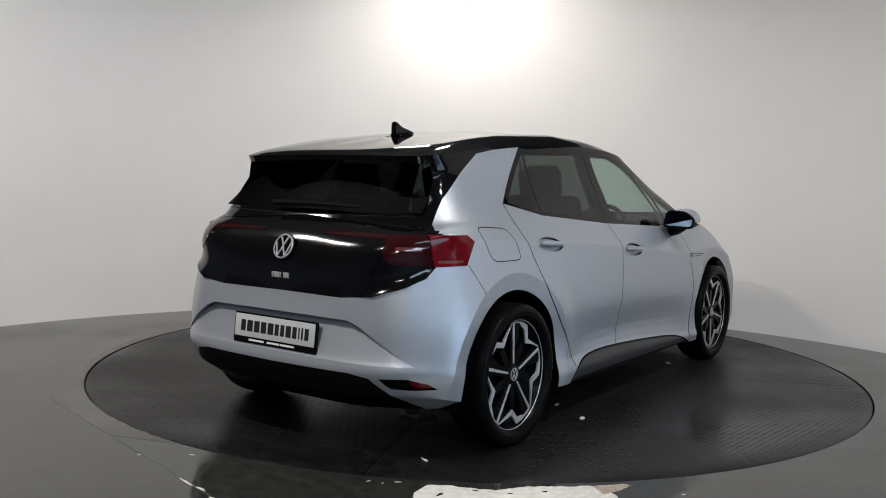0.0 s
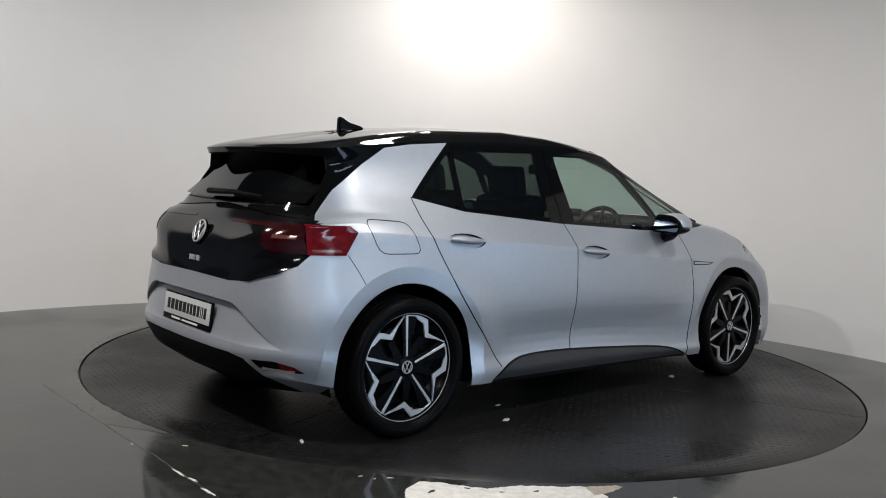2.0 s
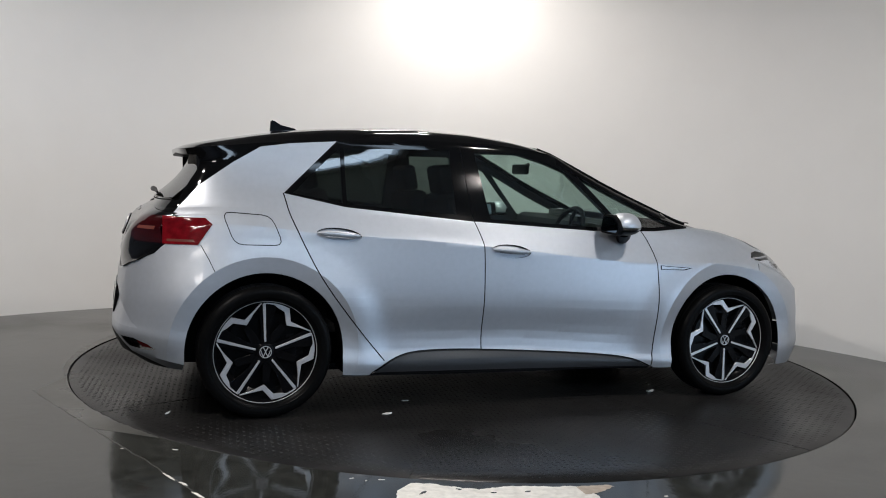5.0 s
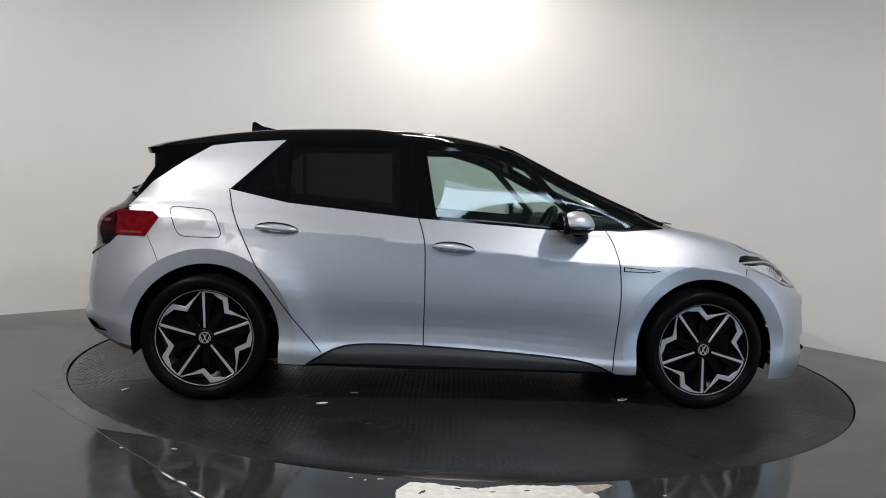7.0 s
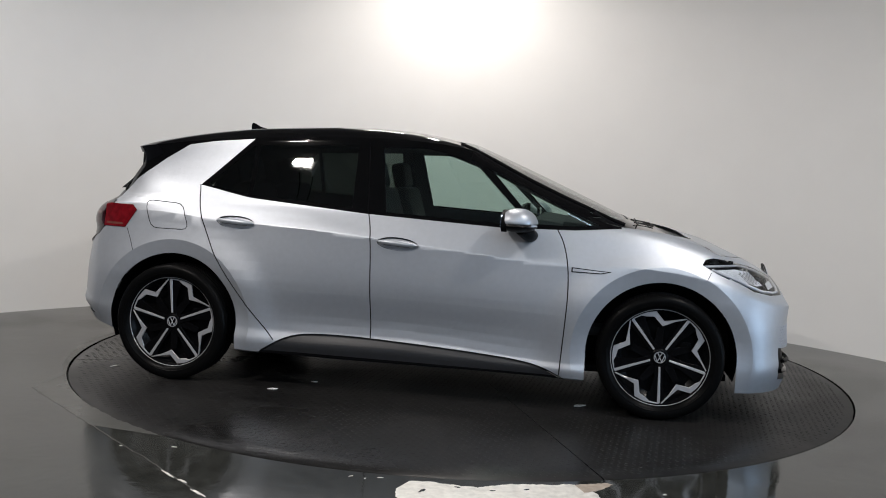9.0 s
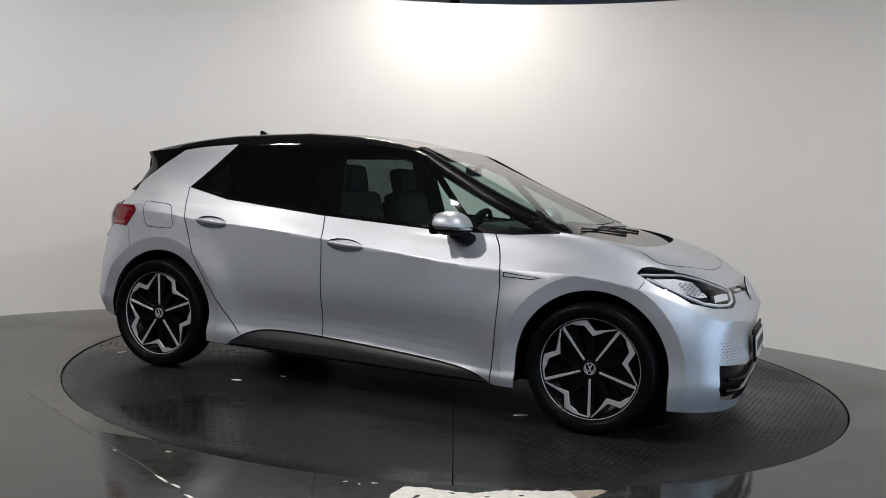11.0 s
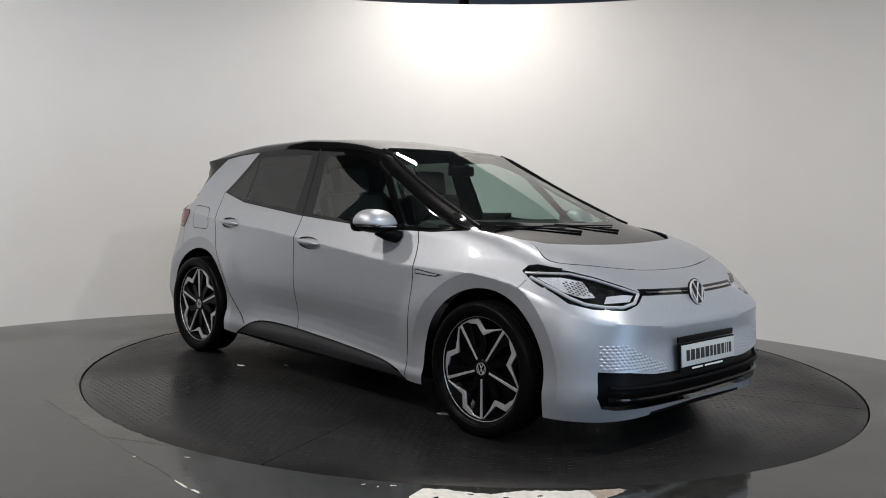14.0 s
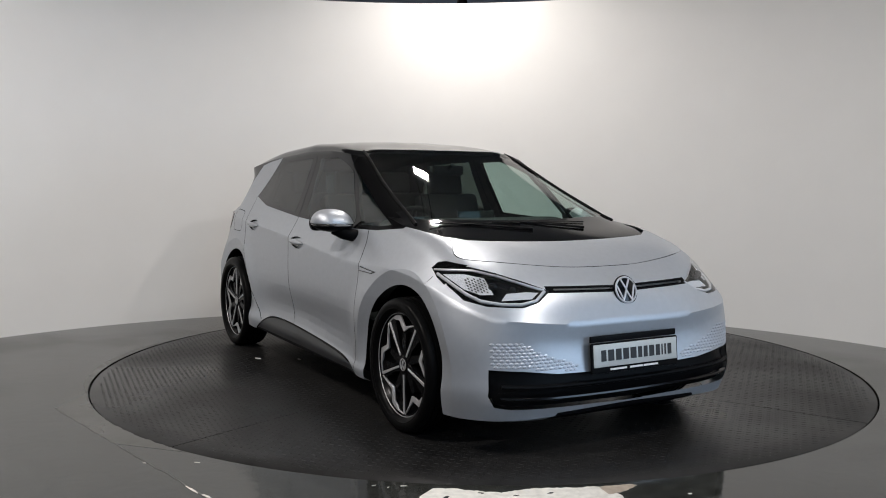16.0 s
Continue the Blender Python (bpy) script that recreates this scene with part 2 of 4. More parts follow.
        for s in (-0.4, 0.4):
            part("hanger", tube([(a * s, 0, 0.06), (a * s, 0, 4.3 - z)], 0.006, 6), BLACK_PLASTIC, lamp)


build_place()


# ---- turntable ----
def build_turntable():
    table = empty("turntable", "round dark steel tread-plate turntable flush with the floor", "turntable")
    # four plates with fine joints
    for k in range(4):
        verts, faces = [], []
        a0, a1 = math.pi / 2 * k + 0.0012 + 0.5, math.pi / 2 * (k + 1) - 0.0012 + 0.5
        rs = [0.01, 0.6, 1.2, 1.8, 2.3, 2.485, RIM]
        zs = [0, 0, 0, 0, 0, 0, -0.006]
        m = 46
        for r, z in zip(rs, zs):
            verts += [(r * math.cos(a), r * math.sin(a), z) for a in np.linspace(a0, a1, m)]
        base = len(verts)
        verts += [(RIM * math.cos(a), RIM * math.sin(a), -0.07) for a in np.linspace(a0, a1, m)]
        for j in range(len(rs)):
            for i in range(m - 1):
                faces.append((j * m + i, (j + 1) * m + i, (j + 1) * m + i + 1, j * m + i + 1))
        part("plate", (verts, faces), STEEL, table)
    # raised tread lugs in a basket pattern
    verts, faces = [], []
    pitch = 0.031
    lug = [(-0.0125, 0), (-0.0045, 0.003), (0.0045, 0.003), (0.0125, 0), (0.0045, -0.003), (-0.0045, -0.003)]
    k = int(RIM / pitch) + 1
    rnd = random.Random(3)
    for i in range(-k, k + 1):
        for j in range(-k, k + 1):
            x, y = i * pitch, j * pitch
            if math.hypot(x, y) > RIM - 0.05:
                continue
            s = 1 if (i + j) % 2 else -1
            c, si = math.cos(s * math.pi / 4), math.sin(s * math.pi / 4)
            h = 0.0007 + 0.0006 * rnd.random()
            b = len(verts)
            verts += [(x + c * p - si * q, y + si * p + c * q, 0.0002) for p, q in lug]
            verts += [(x + 0.7 * (c * p - si * q), y + 0.7 * (si * p + c * q), h) for p, q in lug]
            faces.append(tuple(b + 6 + e for e in range(6)))
            faces += [(b + e, b + (e + 1) % 6, b + 6 + (e + 1) % 6, b + 6 + e)[::-1] for e in range(6)]
    part("tread", (verts, [f[::-1] for f in faces]), STEEL, table, kind="stuff")
    return table


TABLE = build_turntable()


# ---- the car body: closed level lines round the car, from sill to roof, lofted ----
def curve(knots):
    """A smooth function through (x, value) knots, level past its ends."""
    xs, ys = np.array([k[0] for k in knots], float), np.array([k[1] for k in knots], float)
    if len(xs) == 1:
        return lambda x: np.full_like(np.asarray(x, float), ys[0])
    d = np.gradient(ys, xs)

    def f(x):
        x = np.clip(np.asarray(x, float), xs[0], xs[-1])
        i = np.clip(np.searchsorted(xs, x) - 1, 0, len(xs) - 2)
        h = xs[i + 1] - xs[i]
        t = (x - xs[i]) / h
        return ((2 * t**3 - 3 * t**2 + 1) * ys[i] + (t**3 - 2 * t**2 + t) * h * d[i] + (3 * t**2 - 2 * t**3) * ys[i + 1] + (t**3 - t**2) * h * d[i + 1])
    return f


# split x, side heights, half-widths, rear centre (x, z), front centre (x, z), squareness rear and front (along, across), crease
LEVELS = (
    (0.0, [(-2, .24), (-1, .195), (1, .175), (2, .152)], [(-1.4, .82), (0, .82), (1.4, .82)], (-1.97, .22), (2.03, .155), (7, 4.4, 8, 5), 0),
    (0.0, [(-2, .33), (-1.75, .27), (-.95, .21), (1, .19), (2, .172)], [(-1.4, .87), (0, .855), (1.4, .87)], (-2.075, .29), (2.085, .185), (8, 4.8, 9, 5.6), 1),
    (0.0, [(-2, .42), (-.9, .27), (0, .262), (.9, .235), (2, .30)], [(-1.4, .885), (-.6, .865), (.6, .865), (1.4, .885)], (-2.122, .40), (2.118, .31), (8.5, 4.7, 9, 6), 0),
    (0.0, [(-2, .47), (-.7, .335), (0, .335), (.8, .275), (2, .38)], [(-1.4, .888), (-.6, .842), (.6, .848), (1.4, .888)], (-2.112, .47), (2.104, .40), (8.5, 4.7, 9, 6), 0),
    (0.0, [(-2, .62), (0, .60), (2, .54)], [(-1.4, .882), (-.6, .868), (.5, .873), (1.4, .888)], (-2.104, .58), (2.092, .50), (8.5, 4.7, 9, 6), 0),
    (0.0, [(-2, .93), (-1.63, .974), (-1.13, .941), (-.55, .914), (.08, .863), (.7, .807), (.9, .80), (1.35, .80), (1.7, .74), (2, .64)],
     [(-1.7, .812), (-1.13, .830), (-.5, .857), (.1, .868), (.9, .863), (1.4, .86)], (-2.085, .70), (2.106, .60), (8.5, 4.7, 9, 5.6), 1),
    (0.0, [(-2, .96), (-1.63, .995), (-1.13, .965), (-.55, .94), (.08, .90), (.7, .855), (.9, .85), (1.35, .845), (1.7, .80), (2, .72)],
     [(-1.7, .796), (-1.13, .815), (-.5, .839), (.1, .844), (.9, .836), (1.4, .832)], (-2.07, .83), (2.036, .74), (9.5, 5, 8.5, 4.8), 0),
    (0.0, [(-2, .985), (-1.63, 1.012), (-1.13, .992), (-.55, .97), (.08, .935), (.7, .905), (.9, .905), (1.35, .905), (1.7, .864), (1.95, .805)],
     [(-1.7, .782), (-1.13, .799), (-.5, .817), (.1, .822), (.9, .806), (1.4, .797)], (-2.045, .92), (1.93, .815), (11, 5.6, 8.5, 5.4), 0),
    (0.0, [(-2, 1.0), (-1.63, 1.025), (-1.13, 1.015), (-.55, .99), (.08, .96), (.7, .94), (.9, .947), (1.35, .955), (1.55, .937), (1.7, .91)],
     [(-1.7, .772), (-1.13, .785), (-.5, .803), (.1, .806), (.9, .785), (1.3, .770), (1.5, .762)], (-1.99, .985), (1.76, .888), (13, 5.5, 8.5, 6.5), 0),
    (0.0, [(-2, 1.015), (-1.63, 1.04), (-1.13, 1.035), (-.55, 1.01), (.08, .98), (.7, .965), (.9, .974), (1.2, .992), (1.4, .985), (1.6, .955)],
     [(-1.7, .761), (-1.13, .772), (-.5, .789), (.1, .793), (.9, .771), (1.3, .738)], (-1.95, 1.02), (1.52, .96), (14, 6, 14, 6), 0),
    (0.0, [(-2, 1.03), (-1.63, 1.06), (-1.13, 1.055), (-.55, 1.03), (.08, 1.0), (.7, .985), (.9, .990), (1.15, 1.018), (1.3, 1.03)],
     [(-1.7, .745), (-1.13, .76), (-.5, .775), (.1, .78), (.9, .76), (1.2, .735)], (-1.915, 1.055), (1.225, 1.035), (14, 6, 20, 6), 1),
    (-0.35, [(-2, 1.17), (-1.3, 1.18), (0, 1.17), (.9, 1.15)], [(-1.5, .68), (-1, .697), (0, .715), (.8, .71)], (-1.83, 1.17), (.90, 1.172), (16, 6, 18, 5), 0),
    (-0.35, [(-2, 1.26), (-1.3, 1.29), (0, 1.29), (.7, 1.26)], [(-1.5, .64), (-1, .65), (0, .665), (.6, .665)], (-1.785, 1.26), (.64, 1.292), (18, 6, 16, 5), 0),
    (-0.45, [(-1.9, 1.335), (-1.62, 1.365), (-1.4, 1.392), (-1.0, 1.425), (-.37, 1.447), (.05, 1.437), (.25, 1.412), (.45, 1.365)],
     [(-1.7, .62), (-1, .610), (-.3, .612), (.3, .61)], (-1.80, 1.352), (.37, 1.405), (26, 6, 20, 6), 1),
    (-0.5, [(-1.8, 1.36), (-1.61, 1.39), (-1.44, 1.42), (-1.14, 1.46), (-.88, 1.482), (-.45, 1.497), (-.12, 1.482), (.05, 1.464), (.21, 1.438)],
     [(-1.7, .565), (-1, .555), (-.3, .555), (.2, .55)], (-1.765, 1.37), (.28, 1.442), (20, 5, 16, 5), 0),
    (-0.5, [(-1.8, 1.38), (-1.5, 1.425), (-1.14, 1.475), (-.88, 1.498), (-.45, 1.513), (-.12, 1.502), (.2, 1.455)],
     [(-1.7, .41), (-1, .41), (.2, .41)], (-1.66, 1.395), (.18, 1.462), (12, 4, 8, 2.8), 0),
    (-0.5, [(-1.6, 1.415), (-1.3, 1.465), (-1.0, 1.503), (-.45, 1.525), (-.1, 1.512), (.1, 1.49)],
     [(-1.6, .16), (0, .16)], (-1.45, 1.44), (.0, 1.500), (6, 2.5, 6, 2.5), 0),
    (-0.5, [(-1.3, 1.47), (-.45, 1.529), (0, 1.51)], [(0, .004)], (-1.3, 1.468), (-.1, 1.514), (4, 2.5, 4, 2.5), 0),
)
HUB_X, HUB_Z, HUB_Y = 1.385, 0.342, 0.82
NU = 84


def level_line(spec):
    xm, zk, wk, rear, front, sq, _ = spec
    zs, ws = curve(zk), curve(wk)
    halves = []
    for (xc, zc), n, m in ((rear, sq[0], sq[1]), (front, sq[2], sq[3])):
        ph = np.linspace(0, math.pi / 2, 4000)
        x = xm + (xc - xm) * np.cos(ph) ** (2 / n)
        q = np.sin(ph) ** (2 / m)
        y = ws(x) * q
        b = np.clip((1 - q) / 0.72, 0, 1)
        b = b * b * (3 - 2 * b)
        z = zs(x) * (1 - b) + zc * b
        d = np.r_[0, np.cumsum(np.sqrt(np.diff(x)**2 + np.diff(y)**2))]
        s = np.linspace(0, d[-1], NU + 1)
        halves.append(np.stack([np.interp(s, d, c) for c in (x, -y, z)], -1))
    return np.concatenate([halves[0], halves[1][::-1][1:]])


def body_grid():
    """Rows of points of the right half, rear centre to front centre, from sill to roof."""
    lines = [level_line(s) for s in LEVELS]
    crease = [s[6] for s in LEVELS]
    rows = []
    n = len(lines)
    for k in range(n - 1):
        p, q = lines[k], lines[k + 1]
        d0 = (q - p) if k == 0 or crease[k] else (q - lines[k - 1]) / 2
        d1 = (q - p) if k == n - 2 or crease[k + 1] else (lines[k + 2] - p) / 2
        if not crease[k] and k:
            a, b = np.linalg.norm(p - lines[k - 1], axis=1, keepdims=True), np.linalg.norm(q - p, axis=1, keepdims=True)
            d0 = ((p - lines[k - 1]) / (a + 1e-6) + (q - p) / (b + 1e-6)) / 2 * b
        if not crease[k + 1] and k < n - 2:
            a, b = np.linalg.norm(q - p, axis=1, keepdims=True), np.linalg.norm(lines[k + 2] - q, axis=1, keepdims=True)
            d1 = ((q - p) / (a + 1e-6) + (lines[k + 2] - q) / (b + 1e-6)) / 2 * a
        for t in np.linspace(0, 1, 7)[:-1]:
            rows.append((2 * t**3 - 3 * t**2 + 1) * p + (t**3 - 2 * t**2 + t) * d0 + (3 * t**2 - 2 * t**3) * q + (t**3 - t**2) * d1)
    rows.append(lines[-1])
    g = np.array(rows)
    # flared arches
    for hx in (-HUB_X, HUB_X):
        r = np.hypot(g[..., 0] - hx, g[..., 2] - HUB_Z)
        f = np.clip((0.66 - r) / 0.18, 0, 1)
        f = f * f * (3 - 2 * f) * np.clip((np.abs(g[..., 1]) - 0.55) / 0.2, 0, 1) * np.clip((0.88 - g[..., 2]) / 0.24, 0, 1)
        g[..., 1] -= 0.023 * f
    x, y, z = g[..., 0], np.abs(g[..., 1]), g[..., 2]
    # soft hollow in the doors above the sill
    f = np.exp(-((z - 0.42) / 0.10) ** 2) * np.clip((0.85 - np.abs(x)) / 0.3, 0, 1) * (y > 0.6)
    g[..., 1] += 0.007 * f
    return g


class Shell:
    """Faces of the right half, each with a label, that can be cut along outlines."""

    def __init__(self, grid):
        self.faces = []
        a, b = grid.shape[:2]
        for i in range(a - 1):
            for j in range(b - 1):
                self.add(self.faces, "body", np.array([grid[i, j], grid[i, j + 1], grid[i + 1, j + 1], grid[i + 1, j]]))

    @staticmethod
    def add(faces, label, f):
        lo, hi = f.min(0).tolist(), f.max(0).tolist()
        faces.append((label, f, lo, hi))

    def cut(self, outline, axes, label, where=None, only=None):
        """Give all that lies inside the outline, seen along the third axis, a new label."""
        u, v = ("xyz".index(c) for c in axes)
        tris = [[outline[i] for i in t] for t in tessellate([[Vector((p[0], p[1], 0)) for p in outline]])]
        ul, uh = min(p[0] for p in outline), max(p[0] for p in outline)
        vl, vh = min(p[1] for p in outline), max(p[1] for p in outline)
        same, near = [], []
        for face in self.faces:
            lab, f, lo, hi = face
            if lab == label or hi[u] < ul or lo[u] > uh or hi[v] < vl or lo[v] > vh or (only and lab not in only) or (where and not where(f.mean(0))):
                same.append(face)
            else:
                near.append(face)
        for tri in tris:
            (ax, ay), (bx, by), (cx, cy) = tri
            area = (bx - ax) * (cy - ay) - (by - ay) * (cx - ax)
            if abs(area) < 1e-9:
                continue
            if area < 0:
                tri = tri[::-1]
            tul, tuh = min(p[0] for p in tri), max(p[0] for p in tri)
            tvl, tvh = min(p[1] for p in tri), max(p[1] for p in tri)
            out = []
            for face in near:
                lab, f, lo, hi = face
                if lab == label or hi[u] < tul or lo[u] > tuh or hi[v] < tvl or lo[v] > tvh:
                    out.append(face)
                    continue
                rest, gone = list(f), []
                for k in range(3):
                    (ox, oy), (ex, ey) = tri[k], tri[(k + 1) % 3]
                    dx, dy = ex - ox, ey - oy
                    d = math.hypot(dx, dy)
                    s = [(dx * (p[v] - oy) - dy * (p[u] - ox)) / d for p in rest]
                    if min(s) >= -1e-7:
                        continue
                    inside, outside = [], []
                    m = len(rest)
                    for i in range(m):
                        j = (i + 1) % m
                        if s[i] >= -1e-7:
                            inside.append(rest[i])
                        if s[i] <= 1e-7:
                            outside.append(rest[i])
                        if (s[i] > 1e-7 and s[j] < -1e-7) or (s[i] < -1e-7 and s[j] > 1e-7):
                            c = rest[i] + (rest[j] - rest[i]) * (s[i] / (s[i] - s[j]))
                            inside.append(c)
                            outside.append(c)
                    if len(outside) > 2:
                        gone.append(np.array(outside))
                    rest = inside if len(inside) > 2 and max(s) > 1e-7 else None
                    if rest is None:
                        break
                if rest is None:
                    out.append(face)
                else:
                    for g in gone:
                        self.add(out, lab, g)
                    self.add(out, label, np.array(rest))
            near = out
        self.faces = same + near

    def strip(self, line, axes, width, label, where=None, only=None):
        for (a, b), (c, d) in zip(line[:-1], line[1:]):
            n = np.array([-(d - b), c - a])
            n = n / (np.hypot(*n) + 1e-9) * width / 2
            e = np.array([c - a, d - b])
            e = e / (np.hypot(*e) + 1e-9) * width * 0.3
            self.cut([(a - e[0] + n[0], b - e[1] + n[1]), (a - e[0] - n[0], b - e[1] - n[1]), (c + e[0] - n[0], d + e[1] - n[1]), (c + e[0] + n[0], d + e[1] + n[1])], axes, label, where, only)

    def shift(self, label, move):
        """Move the points of a label."""
        out = []
        for face in self.faces:
            if face[0] == label:
                self.add(out, label, np.array([move(p) for p in face[1]]))
            else:
                out.append(face)
        self.faces = out

    def smooth(self, labels, axis, a, b):
        """Lay the points of some labels on one smooth sheet: axis as a polynomial, even across the car."""
        labels = {labels} if isinstance(labels, str) else set(labels)
        k = "xyz".index(axis)
        u, v = (i for i in range(3) if i != k)
        terms = [(i, j) for i in range(a + 1) for j in range(b + 1) if not (u == 1 and i % 2) and not (v == 1 and j % 2)]
        basis = lambda p: np.stack([p[:, u] ** i * p[:, v] ** j for i, j in terms], -1)
        pts = np.concatenate([f for lab, f, _, _ in self.faces if lab in labels])
        c = np.linalg.lstsq(basis(pts), pts[:, k], rcond=None)[0]

        def move(p):
            q = p.copy()
            q[k] = (basis(p[None]) @ c)[0]
            return q
        for label in labels:
            self.shift(label, move)

    def take(self, labels, side="both", push=0.0, flip=False):
        """Verts and faces of some labels: the right half, the mirrored left half, or both; push moves them along their normals."""
        labels = {labels} if isinstance(labels, str) else set(labels)
        index, verts, faces, normal = {}, [], [], []
        for lab, f, _, _ in self.faces:
            if lab not in labels:
                continue
            n = np.cross(f[1] - f[0], f[2] - f[0]) if len(f) == 3 else np.cross(f[2] - f[0], f[3 % len(f)] - f[1])
            if np.linalg.norm(n) < 1e-10:
                continue
            ids = []
            for p in f:
                k = tuple(np.round(p, 4))
                if k not in index:
                    index[k] = len(verts)
                    verts.append(np.array(p))
                    normal.append(np.zeros(3))
                if not ids or ids[-1] != index[k]:
                    ids.append(index[k])
            if ids[0] == ids[-1]:
                ids.pop()
            if len(set(ids)) < 3 or len(set(ids)) != len(ids):
                continue
            for i in ids:
                normal[i] += n
            faces.append(ids)
        if push:
            verts = [v + push * n / (np.linalg.norm(n) + 1e-12) for v, n in zip(verts, normal)]
        if flip:
            faces = [f[::-1] for f in faces]
        if side == "right":
            return verts, faces
        mirrored = [v * (1, -1, 1) for v in verts]
        if side == "left":
            return mirrored, [f[::-1] for f in faces]
        # both halves, joined on the centreline
        k = len(verts)
        same = [i if abs(v[1]) < 1e-4 else k + i for i, v in enumerate(verts)]
        return verts + mirrored, faces + [[same[i] for i in f][::-1] for f in faces]


def rounded(points, r, steps=4):
    """An outline with its corners rounded."""
    out = []
    n = len(points)
    for i in range(n):
        p, a, b = (np.array(points[k % n], float) for k in (i, i - 1, i + 1))
        da, db = a - p, b - p
        ra = min(r, 0.45 * np.hypot(*da), 0.45 * np.hypot(*db))
        s, e = p + da / np.hypot(*da) * ra, p + db / np.hypot(*db) * ra
        for t in np.linspace(0, 1, steps):
            out.append(tuple((1 - t)**2 * s + 2 * t * (1 - t) * p + t * t * e))
    return out


CAR = empty("car", "silver electric hatchback with black roof and tailgate, parked on the turntable", "car")


def disc(x, y, r, n=32):
    return [(x + r * math.cos(2 * math.pi * i / n), y + r * math.sin(2 * math.pi * i / n)) for i in range(n)]


def softened(line):
    """An open line with its corners cut twice."""
    for _ in range(2):
        line = line[:1] + [(a[0] * w + b[0] * (1 - w), a[1] * w + b[1] * (1 - w)) for a, b in zip(line[:-1], line[1:]) for w in (0.75, 0.25)] + line[-1:]
    return line


DOORS = {}


def build_body():
    sh = Shell(body_grid())
    front, rear, flank = (lambda c: c[0] > 1.5), (lambda c: c[0] < -1.55), (lambda c: c[1] < -0.45)
    # wheel openings
    for x in (-HUB_X, HUB_X):
        sh.cut(disc(x, HUB_Z, 0.395, 72), "xz", "gone", where=flank)
        sh.cut([(x - .395, .1), (x + .395, .1), (x + .393, HUB_Z), (x - .393, HUB_Z)], "xz", "gone", where=flank)
        # the arch falls back from a crease towards the wheel
        sh.cut(disc(x, HUB_Z, 0.475, 90), "xz", "arch", where=flank, only={"body"})
    sh.shift("arch", lambda p: p + np.array((0, 1, 0)) * 0.028 * min(1, max(0, (p[2] - 0.17) / 0.28)) * max(0, 0.475 - min(math.hypot(p[0] - HUB_X, p[2] - HUB_Z), math.hypot(p[0] + HUB_X, p[2] - HUB_Z))) / 0.08)
    # black upper part: roof, pillars, tailgate sides
    sh.cut([(-2.3, .985), (-1.842, 1.014), (-1.714, 1.161), (-1.547, 1.283), (-1.403, 1.372), (-1.25, 1.397), (-1.0, 1.42), (-1.291, 1.137),
            (-.975, 1.075), (-.281, 1.018), (.487, .980), (.9, .984), (1.15, 1.005), (1.15, 1.8), (-2.3, 1.8)], "xz", "roof")
    sh.cut([(.9, .01), (1.57, .01), (1.567, -.3), (1.555, -.46), (1.53, -.57), (1.45, -.665), (1.335, -.70), (1.15, -.715), (.9, -.73)], "xy", "cowl", where=lambda c: c[2] > .9 and c[0] > 1.0)
    sh.cut([(.225, .01), (.215, -.28), (.20, -.47), (.26, -.530), (.62, -.590), (1.09, -.650), (1.15, -.58), (1.20, -.3), (1.21, .01)], "xy", "windscreen", where=lambda c: c[2] > .99)
    # side windows
    sh.cut([(-1.245, 1.138), (-1.0, 1.375), (-.985, 1.378), (-.985, 1.095)], "xz", "quarter_window", where=flank, only={"roof"})
    sh.cut([(-.962, 1.092), (-.962, 1.385), (-.365, 1.405), (-.355, 1.050)], "xz", "rear_window", where=flank, only={"roof"})
    sh.cut([(-.155, 1.032), (-.215, 1.397), (.05, 1.402), (.21, 1.362), (.345, 1.315), (.605, 1.055), (.60, 1.005), (.487, 1.002)], "xz", "front_window", where=flank, only={"roof"})
    sh.cut([(.42, 1.295), (.60, 1.212), (.85, 1.095), (1.03, 1.018), (.90, 1.005), (.69, 1.008)], "xz", "corner_window", where=flank, only={"roof"})
    sh.cut([(.30, 1.352), (.42, 1.285), (.60, 1.20), (.85, 1.083), (1.02, 1.008), (1.2, .985), (1.2, 1.1), (.3, 1.45)], "xz", "front_pillar", where=flank, only={"roof"})
    sh.cut([(.66, .95), (1.25, .95), (1.25, 1.035), (1.0, 1.03), (.90, 1.010), (.66, 1.012)], "xz", "front_pillar", where=flank, only={"roof"})
    # tailgate
    sh.cut([(.01, .725), (-.38, .722), (-.54, .738), (-.67, .782), (-.725, .82), (-.742, .866), (-.75, 1.02), (.01, 1.07)], "yz", "tailgate", where=lambda c: c[0] < -1.82)
    sh.cut([(.01, 1.08), (-.63, 1.095), (-.585, 1.315), (.01, 1.332)], "yz", "rear_glass", where=lambda c: c[0] < -1.66)
    sh.strip([(.01, 1.072), (-.63, 1.083)], "yz", 0.006, "gap_gate", where=lambda c: c[0] < -1.7)
    sh.cut([(-1.885, .869), (-1.72, .869), (-1.652, .972), (-1.685, 1.001), (-1.885, 1.003)], "xz", "lamp_outer", where=lambda c: c[1] < -.6)
    sh.cut([(-.742, .872), (-.62, .876), (-.575, .90), (-.555, .982), (-.555, 1.002), (-.742, 1.004)], "yz", "lamp_inner", where=lambda c: c[0] < -1.80, only={"tailgate", "body", "roof"})
    sh.cut([(-.56, .984), (-.56, 1.003), (-.19, 1.001), (-.19, .989)], "yz", "light_bar", where=lambda c: c[0] < -1.80)
    sh.cut([(-1.865, .882), (-1.735, .882), (-1.742, .894), (-1.865, .894)], "xz", "lamp_pale", only={"lamp_outer"})
